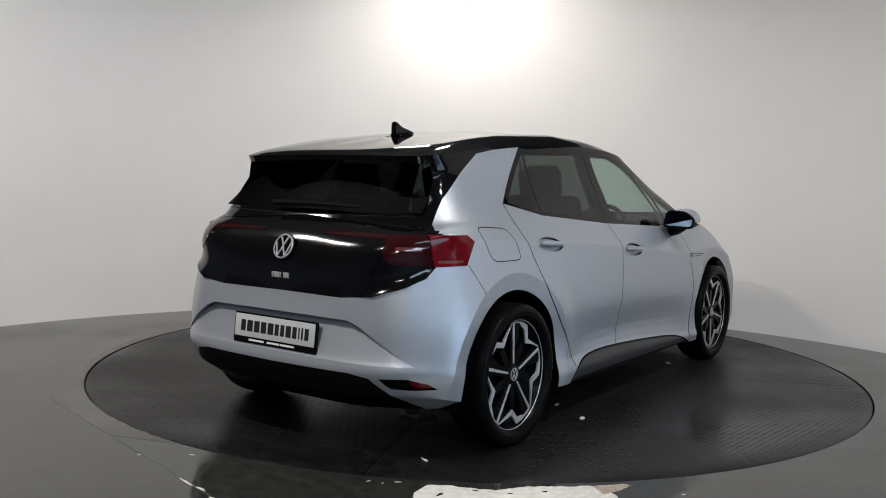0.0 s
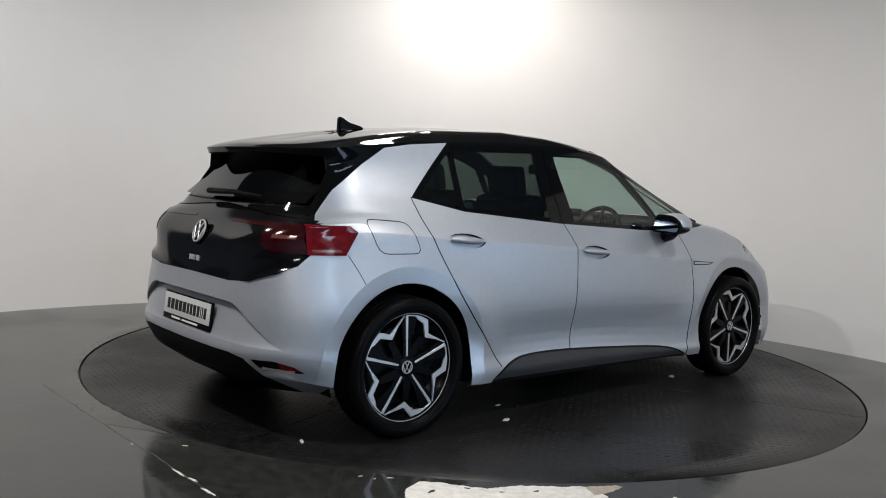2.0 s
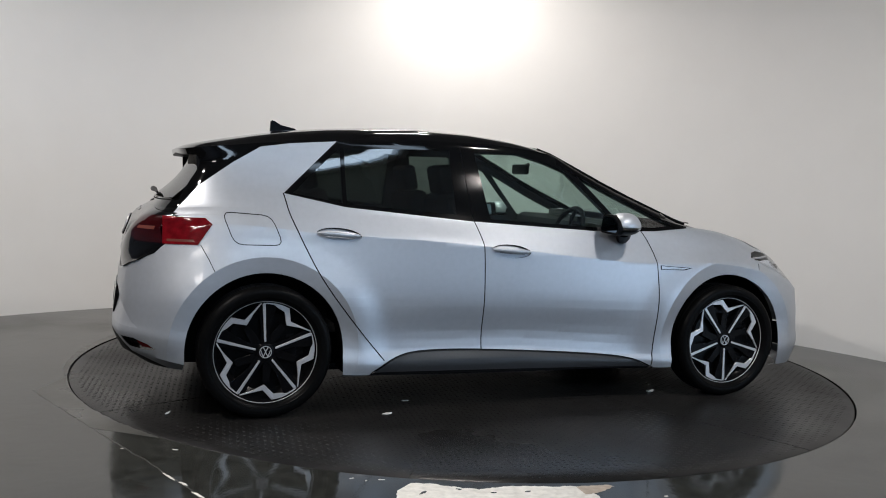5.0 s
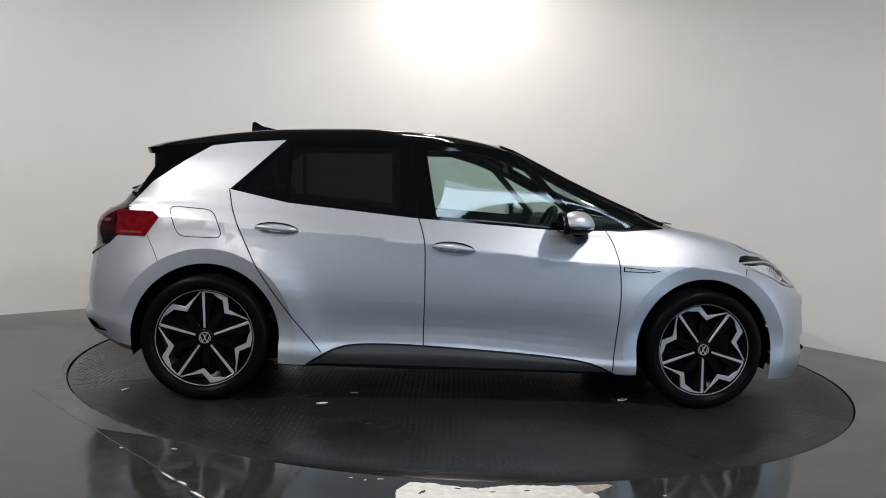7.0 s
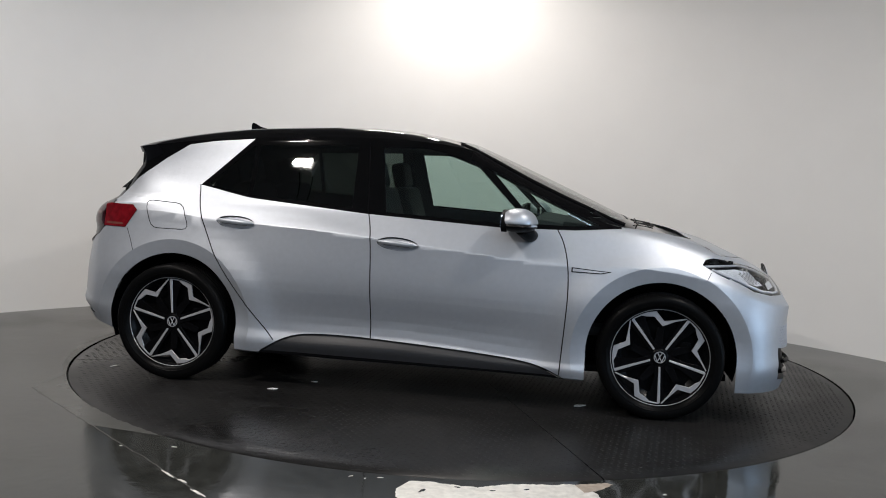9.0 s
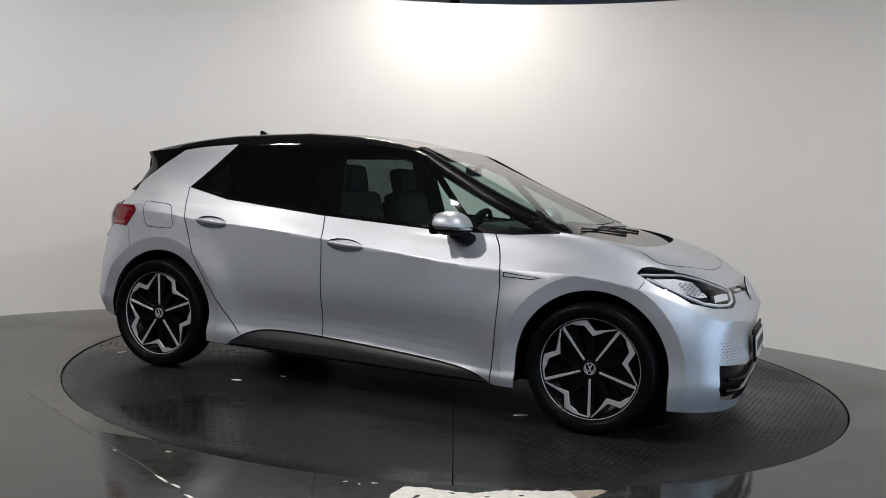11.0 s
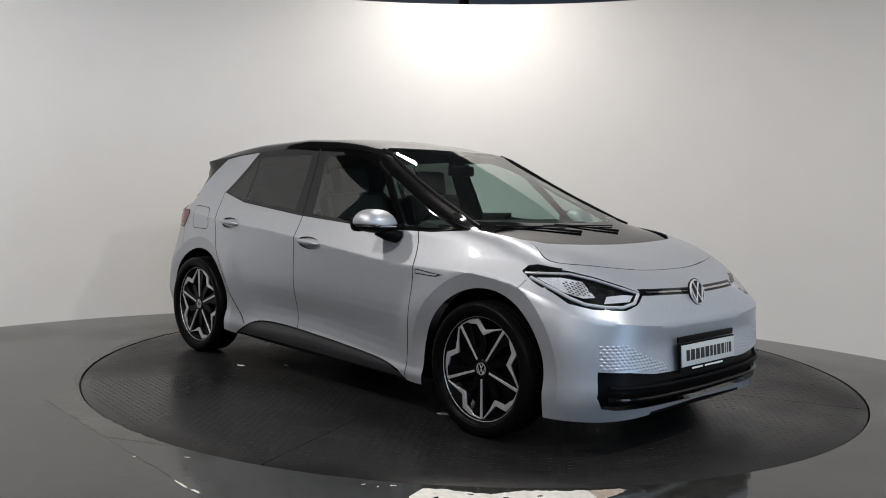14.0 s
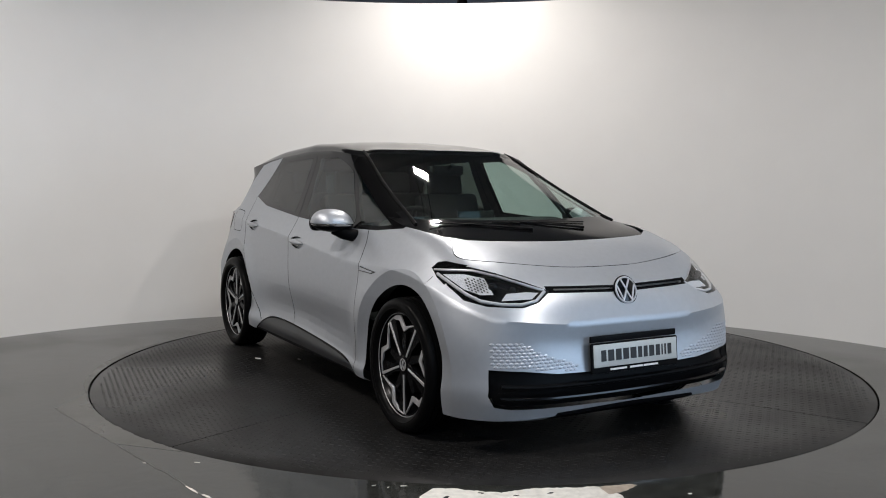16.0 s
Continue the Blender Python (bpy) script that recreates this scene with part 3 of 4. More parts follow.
    sh.cut([(-.70, .936), (-.615, .938), (-.615, .952), (-.70, .953)], "yz", "lamp_glint", only={"lamp_inner"})
    # bumpers
    sh.cut([(.01, .400), (-.45, .405), (-.55, .39), (-.62, .315), (-.67, .245), (-.70, .1), (.01, .1)], "yz", "diffuser", where=rear)
    sh.cut([(-.594, .392), (-.70, .396), (-.766, .374), (-.79, .347), (-.72, .343), (-.63, .345)], "yz", "slot", where=rear)
    sh.cut([(-.705, .388), (-.765, .371), (-.782, .351), (-.715, .349)], "yz", "reflector", where=rear)
    sh.cut([(-.747, .413), (-.61, .405), (-.43, .382), (-.11, .372), (.01, .370), (.01, .213), (-.445, .226), (-.66, .232), (-.725, .242), (-.753, .295)], "yz", "grille", where=front)
    sh.cut([(-.42, .197), (.01, .205), (.01, .1), (-.5, .1)], "yz", "chin", where=front)
    sh.cut([(-.765, .846), (-.705, .853), (-.62, .828), (-.51, .787), (-.42, .750), (-.50, .704), (-.58, .683), (-.72, .688), (-.788, .710), (-.808, .768)], "yz", "headlight", where=front)
    sh.cut([(1.58, .839), (1.598, .866), (1.64, .874), (1.75, .86), (1.76, .80), (1.72, .77), (1.656, .797)], "xz", "headlight", where=lambda c: c[0] > 1.5 and c[1] < -.62, only={"body"})
    sh.cut([(-.435, .770), (.01, .758), (.01, .728), (-.435, .742)], "yz", "nose_bar", where=front, only={"body"})
    sh.cut([(-.40, .757), (.01, .746), (.01, .739), (-.40, .750)], "yz", "nose_line", where=front, only={"nose_bar"})
    edge = [(.01, .630), (-.20, .630), (-.43, .628), (-.49, .607), (-.60, .540), (-.70, .466), (-.73, .448)]
    sh.cut(edge + [(.01, .448)], "yz", "hollow", where=rear, only={"body"})
    depth = lambda p: 0.036 * min(1, max(0, (p[2] - 0.448) / 0.17))
    rim = []
    for (y0, z0), (y1, z1) in zip(edge[:-1], edge[1:]):
        for t in np.linspace(0, 1, 7)[:-1]:
            q = surface_point(sh, min(-1e-3, y0 + t * (y1 - y0)), z0 + t * (z1 - z0), "yz", lambda c: c[0] < -1.8)
            if q:
                rim.append(q[0])
    sh.shift("hollow", lambda p: p + np.array((depth(p), 0, 0)))
    # sill
    sill_top = softened([(-.83, .222), (-.688, .307), (-.53, .328), (-.21, .324), (.42, .288), (.735, .256), (.87, .195)])
    sh.cut(sill_top + [(.97, .1), (-.95, .1)], "xz", "sill", where=flank)
    # shadow in the recess under the doors, put in as a dark sunken strip
    sh.strip([(x, z - 0.004) for x, z in sill_top], "xz", 0.014, "sill_groove", where=flank, only={"sill"})
    sh.strip([(-.90, .205), (.92, .187)], "xz", 0.022, "sill_foot", where=flank, only={"sill"})
    # doors, with their gaps
    rear_gap = [(-1.293, 1.137), (-1.283, 1.10), (-1.270, 1.04), (-1.240, .965), (-1.19, .86), (-1.112, .708), (-.94, .48), (-.766, .278)]
    mid_gap = [(-.255, 1.02), (-.235, .96), (-.217, .875), (-.210, .60), (-.205, .322)]
    fore_gap = [(.808, .983), (.845, .92), (.875, .81), (.884, .66), (.877, .516), (.862, .30), (.857, .205)]
    rear_gap, mid_gap, fore_gap = softened(rear_gap), softened(mid_gap), softened(fore_gap)
    for gap, name in ((rear_gap, "gap_rear"), (mid_gap, "gap_mid"), (fore_gap, "gap_fore")):
        sh.strip(gap, "xz", 0.0065, name, where=flank, only={"body", "arch"})
    sh.strip([(-.258, 1.02), (-.30, 1.42)], "xz", 0.005, "gap_pillar", where=flank, only={"roof"})
    sh.cut(rear_gap + [(-.53, .33)] + mid_gap[::-1] + [(-.9, 1.07)], "xz", "rear_door", where=flank, only={"body"})
    sh.cut(mid_gap + [(.42, .29), (.735, .257)] + fore_gap[::-1] + [(.4, .99)], "xz", "front_door", where=flank, only={"body"})
    flap = rounded([(-1.607, 1.036), (-1.365, 1.022), (-1.305, .875), (-1.545, .876)], 0.045)
    sh.cut(flap, "xz", "charge_flap", where=flank, only={"body"})
    sh.strip(flap + flap[:1], "xz", 0.0045, "gap_flap", where=flank, only={"body", "charge_flap"})
    sh.strip([(-1.708, .870), (-1.669, .80), (-1.637, .732)], "xz", 0.004, "gap_tail", where=flank, only={"body"})
    sh.strip([(1.625, .80), (1.60, .755), (1.57, .725)], "xz", 0.004, "gap_nose", where=flank, only={"body"})
    seam = [(1.886, .01), (1.884, -.18), (1.86, -.34), (1.82, -.52), (1.76, -.65), (1.69, -.715), (1.63, -.715), (1.55, -.67), (1.46, -.64)]
    seam = softened(seam)
    k = next(i for i, p in enumerate(seam) if p[1] < -.56)
    sh.strip(seam[k:], "xy", 0.0016, "gap_bonnet", where=lambda c: c[0] > 1.2, only={"body"})
    sh.strip(seam[:k + 1], "xy", 0.0042, "gap_bonnet", where=lambda c: c[0] > 1.2, only={"body"})
    sh.cut(seam + [(1.2, -.5), (1.2, .01)], "xy", "bonnet", where=lambda c: c[0] > 1.3 and c[2] > .8, only={"body"})
    for x, z in ((-1.02, .933), (-.063, .863)):
        dish = [(x + 0.118 * math.cos(a), z - 0.06 * 0.118 * math.cos(a) + 0.036 * math.sin(a)) for a in np.linspace(0, 2 * math.pi, 29)[:-1]]
        sh.cut(dish, "xz", "dish_rear" if x < -0.5 else "dish_front", where=flank, only={"rear_door", "front_door", "body"})
    sh.cut([(-2, 0), (0, 0), (0, 1), (-2, 1)], "xz", "arch_rear", only={"arch"})
    sh.cut([(0, 0), (2, 0), (2, 1), (0, 1)], "xz", "arch_front", only={"arch"})
    sh.cut([(.895, .792), (1.03, .782), (1.108, .778), (1.055, .764), (.895, .766)], "xz", "badge_rim", where=flank, only={"body"})
    sh.cut([(.901, .787), (1.03, .778), (1.088, .7755), (1.05, .768), (.901, .7705)], "xz", "badge_face", where=flank, only={"badge_rim"})

    body = part("body_shell", sh.take("body"), PAINT, CAR, "silver metallic painted bodywork")
    frame_line = [(-1e-3, 1.332), (-.15, 1.3276), (-.3, 1.3233), (-.45, 1.3189), (-.585, 1.315), (-.60, 1.24), (-.615, 1.17), (-.63, 1.098)]
    over = [surface_point(sh, y, z, "yz", lambda c: c[0] < -1.6)[0] for y, z in frame_line]
    under = lambda p: p + np.array((0.085 * min(1, max(0, (p[2] - 1.10) / 0.225)), 0, 0))
    for name, axis, a, b in (("windscreen", "x", 4, 2), ("rear_glass", "x", 2, 2), ("front_window", "y", 1, 2), ("rear_window", "y", 1, 2), ("quarter_window", "y", 1, 2), ("bonnet", "z", 4, 4), (("tailgate", "light_bar", "lamp_inner", "lamp_glint"), "x", 6, 3)):
        sh.smooth(name, axis, a, b)
    sh.shift("rear_glass", under)
    part("plate_recess", sh.take("hollow"), PAINT, body)
    n = len(rim)
    for s in (1, -1):
        lip = [q * (1, s, 1) for q in rim] + [(q + np.array((depth(q), 0, 0))) * (1, s, 1) for q in rim]
        part("recess_edge", (lip, [(i, i + 1, n + i + 1, n + i)[::s] for i in range(n - 1)]), PAINT, body)
    part("bonnet", sh.take("bonnet"), PAINT, CAR)
    for name in ("gap_gate", "gap_bonnet"):
        part("gap", sh.take(name, push=-0.006), SEAM, body)
    part("roof", sh.take("roof"), ROOF_BLACK, CAR, "gloss black roof and window surrounds")
    sh.smooth("cowl", "z", 3, 4)
    sh.shift("cowl", lambda p: p - np.array((0, 0, 0.022 * max(0, p[0] - 1.20) / 0.36)))
    part("cowl", sh.take("cowl"), BLACK_GLOSS, CAR, "gloss black panel under the windscreen")
    part("windscreen", sh.take("windscreen"), CLEAR, CAR)
    gate = part("tailgate", sh.take("tailgate"), BLACK_GLOSS, CAR, "gloss black tailgate")
    k = len(over)
    for s in (1, -1):
        lip = [q * (1, s, 1) for q in over] + [(under(q) + np.array((0.01, 0, 0))) * (1, s, 1) for q in over]
        part("spoiler_underside", (lip, [(i, i + 1, k + i + 1, k + i)[::s] for i in range(k - 1)]), BLACK_PLASTIC, gate)
    part("rear_glass", sh.take("rear_glass"), PRIVACY, gate)
    for side in ("right", "left"):
        part("light_bar", sh.take("light_bar", side, push=0.002), BAR_RED, gate, "thin red light bar")
    part("diffuser", sh.take("diffuser"), BLACK_PLASTIC, CAR, "black plastic lower rear bumper")
    part("grille", sh.take("grille", push=-0.03), BLACK_PLASTIC, CAR, "black lower grille")
    part("chin", sh.take("chin"), BLACK_PLASTIC, CAR)
    part("nose_strip", sh.take("nose_bar"), BLACK_GLOSS, CAR, "black strip between the headlights")
    part("light_line", sh.take("nose_line", push=0.003), CHROME, CAR.children[-1])
    for side in ("right", "left"):
        for name in ("gap_rear", "gap_mid", "gap_pillar", "gap_fore", "gap_flap", "gap_tail", "gap_nose"):
            part("gap", sh.take(name, side, push=-0.006), SEAM, body)
        for name in ("arch_rear", "arch_front"):
            part("wheel_arch", sh.take(name, side), PAINT, body)
        for name in ("rear_door", "front_door"):
            DOORS[side, name] = part("door", sh.take(name, side), PAINT, CAR, "silver rear door" if name == "rear_door" else "silver front door")
        part("charge_flap", sh.take("charge_flap", side), PAINT, CAR)
        part("quarter_window", sh.take("quarter_window", side), TINTED, DOORS[side, "rear_door"])
        part("side_window", sh.take("rear_window", side), TINTED, DOORS[side, "rear_door"], "dark tinted glass")
        part("side_window", sh.take("front_window", side), CLEAR, DOORS[side, "front_door"], "clear greenish glass")
        part("corner_window", sh.take("corner_window", side), CLEAR, CAR)
        part("front_pillar", sh.take("front_pillar", side), PILLAR_BLACK, CAR, "black plastic windscreen pillar")
        sill = part("sill", sh.take("sill", side), SILL, CAR, "dark grey sill panel")
        # sunk strip, its shadow coloured in with the dark gap material
        part("groove", sh.take("sill_groove", side, push=-0.012), SEAM, sill)
        part("lower_edge", sh.take("sill_foot", side), BLACK_PLASTIC, sill)
        lamp = part("tail_lamp", sh.take("lamp_outer", side, push=0.004), RED, CAR, "red tail lamp")
        part("inner_lamp", sh.take("lamp_inner", side, push=0.003), RED_DARK, lamp)
        part("reversing_light", sh.take("lamp_pale", side, push=0.004), PINK, lamp)
        part("indicator", sh.take("lamp_glint", side, push=0.003), PINK, lamp)
        part("bumper_slot", sh.take("slot", side, push=-0.02), BLACK_PLASTIC, CAR)
        part("reflector", sh.take("reflector", side, push=-0.008), RED, CAR)
        for name, door in (("dish_rear", "rear_door"), ("dish_front", "front_door")):
            part("handle_dish", sh.take(name, side, push=-0.014), PAINT, DOORS[side, door])
        badge = part("fender_badge", sh.take("badge_rim", side, push=0.002), BLACK_GLOSS, CAR, "small black-rimmed badge")
        part("badge_face", sh.take("badge_face", side, push=0.004), PAINT, badge)
        # headlight: dark bowl, clear cover
        head = part("headlight", sh.take("headlight", side, push=-0.045), BLACK_GLOSS, CAR, "headlight with black bowl and clear cover")
        part("cover", sh.take("headlight", side), LENS, head)
    # inner lining
    inner = sh.take(("roof", "front_pillar", "body", "rear_door", "front_door", "charge_flap", "dish_rear", "dish_front", "tailgate"), push=-0.025, flip=True)
    keep = [f for f in inner[1] if min(inner[0][i][2] for i in f) > 0.45 and max(inner[0][i][0] for i in f) < 1.15]
    part("cabin_lining", (inner[0], keep), LINING, CAR)
    return sh


def surface_point(sh, a, b, axes, where=None):
    """The place and outward normal of the shell over a point of two axes."""
    ax = ["xyz".index(c) for c in axes]
    best = None
    for _, f, lo, hi in sh.faces:
        if lo[ax[0]] > a + 1e-6 or hi[ax[0]] < a - 1e-6 or lo[ax[1]] > b + 1e-6 or hi[ax[1]] < b - 1e-6:
            continue
        c = f.mean(0)
        if where and not where(c):
            continue
        n = np.cross(f[1] - f[0], f[2] - f[0])
        n = n / (np.linalg.norm(n) + 1e-12)
        d = 3 - sum(ax)
        if abs(n[d]) < 0.05:
            continue
        q = np.zeros(3)
        q[ax[0]], q[ax[1]] = a, b
        q[d] = c[d] - (n[ax[0]] * (a - c[ax[0]]) + n[ax[1]] * (b - c[ax[1]])) / n[d]
        if best is None or abs(q[d]) > abs(best[0][d]):
            best = (q, n)
    return best


SHELL = build_body()


# ---- wheels ----
def polar(r, a):
    return (r * math.cos(radians(a)), r * math.sin(radians(a)))


def ribbon(points, widths, y0, y1):
    """A flat band with depth along a line in x and z, mitred at its corners."""
    pts = [np.array(p, float) for p in points]
    left, right = [], []
    for i, p in enumerate(pts):
        a, b = pts[max(i - 1, 0)], pts[min(i + 1, len(pts) - 1)]
        d1, d2 = p - a, b - p
        d1 = d1 / (np.hypot(*d1) + 1e-9) if i else d2 / np.hypot(*d2)
        d2 = d2 / (np.hypot(*d2) + 1e-9) if i < len(pts) - 1 else d1
        t = d1 + d2
        t = t / np.hypot(*t)
        n = np.array([-t[1], t[0]]) / max(0.45, float(t @ d1)) * widths[i] / 2
        left.append(p + n)
        right.append(p - n)
    verts, faces = [], []
    for y in (y0, y1):
        verts += [(p[0], y, p[1]) for p in left] + [(p[0], y, p[1]) for p in right]
    k = len(pts)
    for i in range(k - 1):
        faces += [(i, i + 1, k + i + 1, k + i), (2 * k + i, 3 * k + i, 3 * k + i + 1, 2 * k + i + 1),
                  (i, 2 * k + i, 2 * k + i + 1, i + 1), (k + i, k + i + 1, 3 * k + i + 1, 3 * k + i)]
    faces += [(0, k, 3 * k, 2 * k), (k - 1, 3 * k - 1, 4 * k - 1, 2 * k - 1)]
    bm = bmesh.new()
    vs = [bm.verts.new(v) for v in verts]
    for f in faces:
        bm.faces.new([vs[i] for i in f])
    bmesh.ops.recalc_face_normals(bm, faces=bm.faces)
    bmesh.ops.bevel(bm, geom=[e for e in bm.edges if e.calc_face_angle(0) > 0.6], offset=0.0012, segments=1, affect="EDGES")
    return bm


R_TYRE, R_RIM = 0.337, 0.258


def build_wheel(at, turn, spin):
    """Built with its outer face at -y."""
    wheel = part("wheel", lathe([(0.20, 0.14), (0.236, 0.135), (0.236, -0.02), (0.246, -0.05), (0.262, -0.064), (0.262, -0.07), (0.255, -0.072), (0.247, -0.06), (0.236, -0.045), (0.20, -0.02), (0.06, -0.022), (0.0, -0.022)], 64),
                 WHEEL_BLACK, CAR, "black and machined alloy wheel with star-shaped spokes", pose(*at) @ turn)
    tread = [(0.255, -0.060), (0.262, -0.079), (0.275, -0.093), (0.292, -0.100), (0.308, -0.101), (0.320, -0.097), (0.329, -0.090), (0.3345, -0.078)]
    for g in (-0.055, -0.018, 0.018, 0.055):
        tread += [(R_TYRE, g - 0.006), (R_TYRE - 0.007, g - 0.004), (R_TYRE - 0.007, g + 0.004), (R_TYRE, g + 0.006)]
    tread += [(0.3345, 0.078), (0.325, 0.095), (0.30, 0.103), (0.262, 0.085), (0.25, 0.06)]
    tyre = part("tyre", lathe(tread, 72), RUBBER, wheel, "black rubber tyre")
    part("sidewall_ring", lathe([(0.281, -0.0955), (0.284, -0.0985), (0.287, -0.0985), (0.289, -0.0985)], 64), RUBBER, wheel)
    part("rim_edge", lathe([(0.262, -0.072), (0.2605, -0.074), (0.2585, -0.074), (0.257, -0.0715)], 64), ALLOY, wheel, "machined rim edge")
    part("brake_disc", lathe([(0.07, 0.012), (0.07, -0.004), (0.16, -0.004), (0.165, 0.0), (0.165, 0.012)], 48), ALLOY, wheel, "grey steel brake disc")
    part("brake_caliper", box((0.06, 0.05, 0.13), (0.135, 0.0, 0.02), 0.012), BLACK_PLASTIC, wheel)
    for k in range(5):
        a = 93 + 72 * k + spin
        # black spoke bodies, deep set
        part("spoke", ribbon([polar(0.03, a), polar(0.12, a - 2), polar(0.245, a - 4)], [0.05, 0.045, 0.10], -0.02, -0.060), WHEEL_BLACK, wheel)
        part("spoke", ribbon([polar(0.04, a - 20), polar(0.16, a - 37)], [0.05, 0.035], -0.02, -0.056), WHEEL_BLACK, wheel)
        # machined faces
        part("spoke_face", ribbon([polar(0.052, a), polar(0.247, a)], [0.010, 0.016], -0.055, -0.0645), ALLOY, wheel)
        part("star_face", ribbon([polar(0.251, a + 1), polar(0.247, a - 12), polar(0.241, a - 18), polar(0.235, a - 29), polar(0.182, a - 41), polar(0.212, a - 57), polar(0.250, a - 69)], [0.006, 0.008, 0.023, 0.028, 0.024, 0.009, 0.006], -0.055, -0.0650), ALLOY, wheel)
        bolt = polar(0.056, a + 36)
        part("bolt", ([(bolt[0] + v[0], v[1] - 0.030, bolt[1] + v[2]) for v in lathe([(0.0, -0.012), (0.007, -0.012), (0.009, -0.009), (0.009, 0.01)], 6)[0]], lathe([(0, 0)] * 4, 6)[1]), CHROME, wheel)
    part("hub", lathe([(0.052, -0.02), (0.052, -0.05), (0.045, -0.06), (0.036, -0.064), (0.0, -0.064)], 40), WHEEL_BLACK, wheel)
    cap = part("hub_cap", lathe([(0.031, -0.062), (0.031, -0.0675), (0.0275, -0.0675), (0.0275, -0.064)], 40), ALLOY, wheel, "chrome-ringed round emblem")
    for line in EMBLEM:
        part("emblem_bar", ribbon([(x * 0.028, z * 0.028) for x, z in line], [0.0045] * len(line), -0.062, -0.0672), ALLOY, cap)
    return wheel


# plain chevrons inside a ring
EMBLEM = (((-0.42, 0.86), (0.0, 0.06), (0.42, 0.86)), ((-0.88, 0.36), (-0.42, -0.86), (0.0, 0.0), (0.42, -0.86), (0.88, 0.36)))

for x in (-HUB_X, HUB_X):
    build_wheel((x, -HUB_Y + 0.03, 0.337), Matrix(), 0 if x < 0 else -37)
    build_wheel((x, HUB_Y - 0.03, 0.337), pose(0, 0, 0, 0, 0, 180), 10)
    for s in (-1, 1):
        ring = [(x + 0.405 * math.cos(a), HUB_Z + 0.405 * math.sin(a)) for a in np.linspace(-0.3, math.pi + 0.3, 40)]
        verts = [(p[0], s * y, p[1]) for y in (0.80, 0.50) for p in ring]
        n = len(ring)
        faces = [(i, i + 1, n + i + 1, n + i) for i in range(n - 1)] + [tuple(range(n, 2 * n))]
        part("wheel_housing", (verts, faces), BLACK_PLASTIC, CAR)

# ---- underside ----
part("underbody", box((3.3, 1.45, 0.04), (0.1, 0, 0.225), 0.01), BLACK_PLASTIC, CAR)
part("battery_tray", box((1.95, 1.62, 0.06), (0, 0, 0.235), 0.01), BLACK_PLASTIC, CAR)


# ---- fittings on the body ----
def emblem(name, at, turn, r, label):
    """A round emblem facing -y before it is turned."""
    ring = part(name, lathe([(r, 0.004), (r, -0.006), (r * 0.96, -0.009), (r * 0.88, -0.009), (r * 0.86, -0.005)], 48), ALLOY, CAR, label, pose(*at) @ turn)
    part("emblem_disc", lathe([(r * 1.08, 0.004), (r * 1.08, -0.002), (r * 0.9, -0.0045), (0.0, -0.005)], 48), BLACK_GLOSS, ring)
    for line in EMBLEM:
        part("emblem_bar", ribbon([(x * r * 0.9, z * r * 0.9) for x, z in line], [r * 0.15] * len(line), -0.004, -0.009), ALLOY, ring)


def plate(at, turn, letters):
    """A plate in a black holder, facing -y before it is turned; the lettering stands as bars."""
    holder = part("plate_holder", box((0.535, 0.014, 0.142), (0, 0, -0.008), 0.006), BLACK_PLASTIC, CAR, "white plate with dark lettering in a black holder", pose(*at) @ turn)
    face = part("plate_face", box((0.515, 0.006, 0.105), (0, -0.008, 0.003), 0.003), PLATE, holder)
    x = -0.215
    for w in letters:
        part("letter_bar", box((w, 0.002, 0.052), (x + w / 2, -0.0115, 0.003), 0.0), LETTER, face)
        x += w + 0.011
    for x, w in ((-0.11, 0.10), (0.0, 0.08), (0.09, 0.09)):
        part("caption_bar", box((w, 0.002, 0.009), (x, -0.0078, -0.063)), WHITE, holder)


FRONT, REAR = pose(0, 0, 0, 0, 0, 90), pose(0, 0, 0, 0, 0, -90)
LETTERS = (0.030, 0.036, 0.034, 0.034, 0.036, 0.024, 0.024, 0.031, 0.026, 0.007, 0.010, 0.024)
plate((-2.102, 0.0, 0.538), REAR @ pose(0, 0, 0, -6), LETTERS)
plate((2.128, 0.0, 0.445), FRONT @ pose(0, 0, 0, -5), LETTERS)
part("plate_bracket", box((0.012, 0.53, 0.03), (2.116, 0, 0.525), 0.004), BLACK_PLASTIC, CAR)
emblem("front_emblem", (2.052, 0, 0.736), FRONT @ pose(0, 0, 0, -17), 0.066, "round chrome and black emblem on the nose")
emblem("rear_emblem", (-2.050, 0, 0.922), REAR @ pose(0, 0, 0, -20), 0.060, "round chrome and black emblem on the tailgate")
# model lettering as bars
for y, w in ((0.062, 0.011), (0.036, 0.032), (0.012, 0.008), (-0.024, 0.034)):
    part("badge_bar", box((0.006, w, 0.026), (-2.079, y - 0.02, 0.793), 0.0015), ALLOY, CAR)
for s in (-1, 1):
    for x, z in ((-1.02, .933), (-.063, .863)):
        q, n = surface_point(SHELL, x, z, "xz", lambda c: c[1] < -0.5)
        xs = np.linspace(-0.112, 0.112, 13)
        bar = [(x + d, s * (-q[1] + 0.006 + 0.008 * (1 - (d / 0.112) ** 2)), z - 0.06 * d + 0.004) for d in xs]
        handle = part("door_handle", tube(bar, [0.004 + 0.0125 * (1 - (d / 0.112) ** 2) ** 0.5 for d in xs], 12), PAINT, DOORS["right" if s < 0 else "left", "rear_door" if x < -0.5 else "front_door"], "silver pull handle")
        part("handle_trim", tube([(x + d, s * (-q[1] + 0.012 + 0.008 * (1 - (d / 0.112) ** 2)), z - 0.06 * d - 0.010) for d in xs[2:-2]], 0.0022, 6), CHROME, handle.parent)


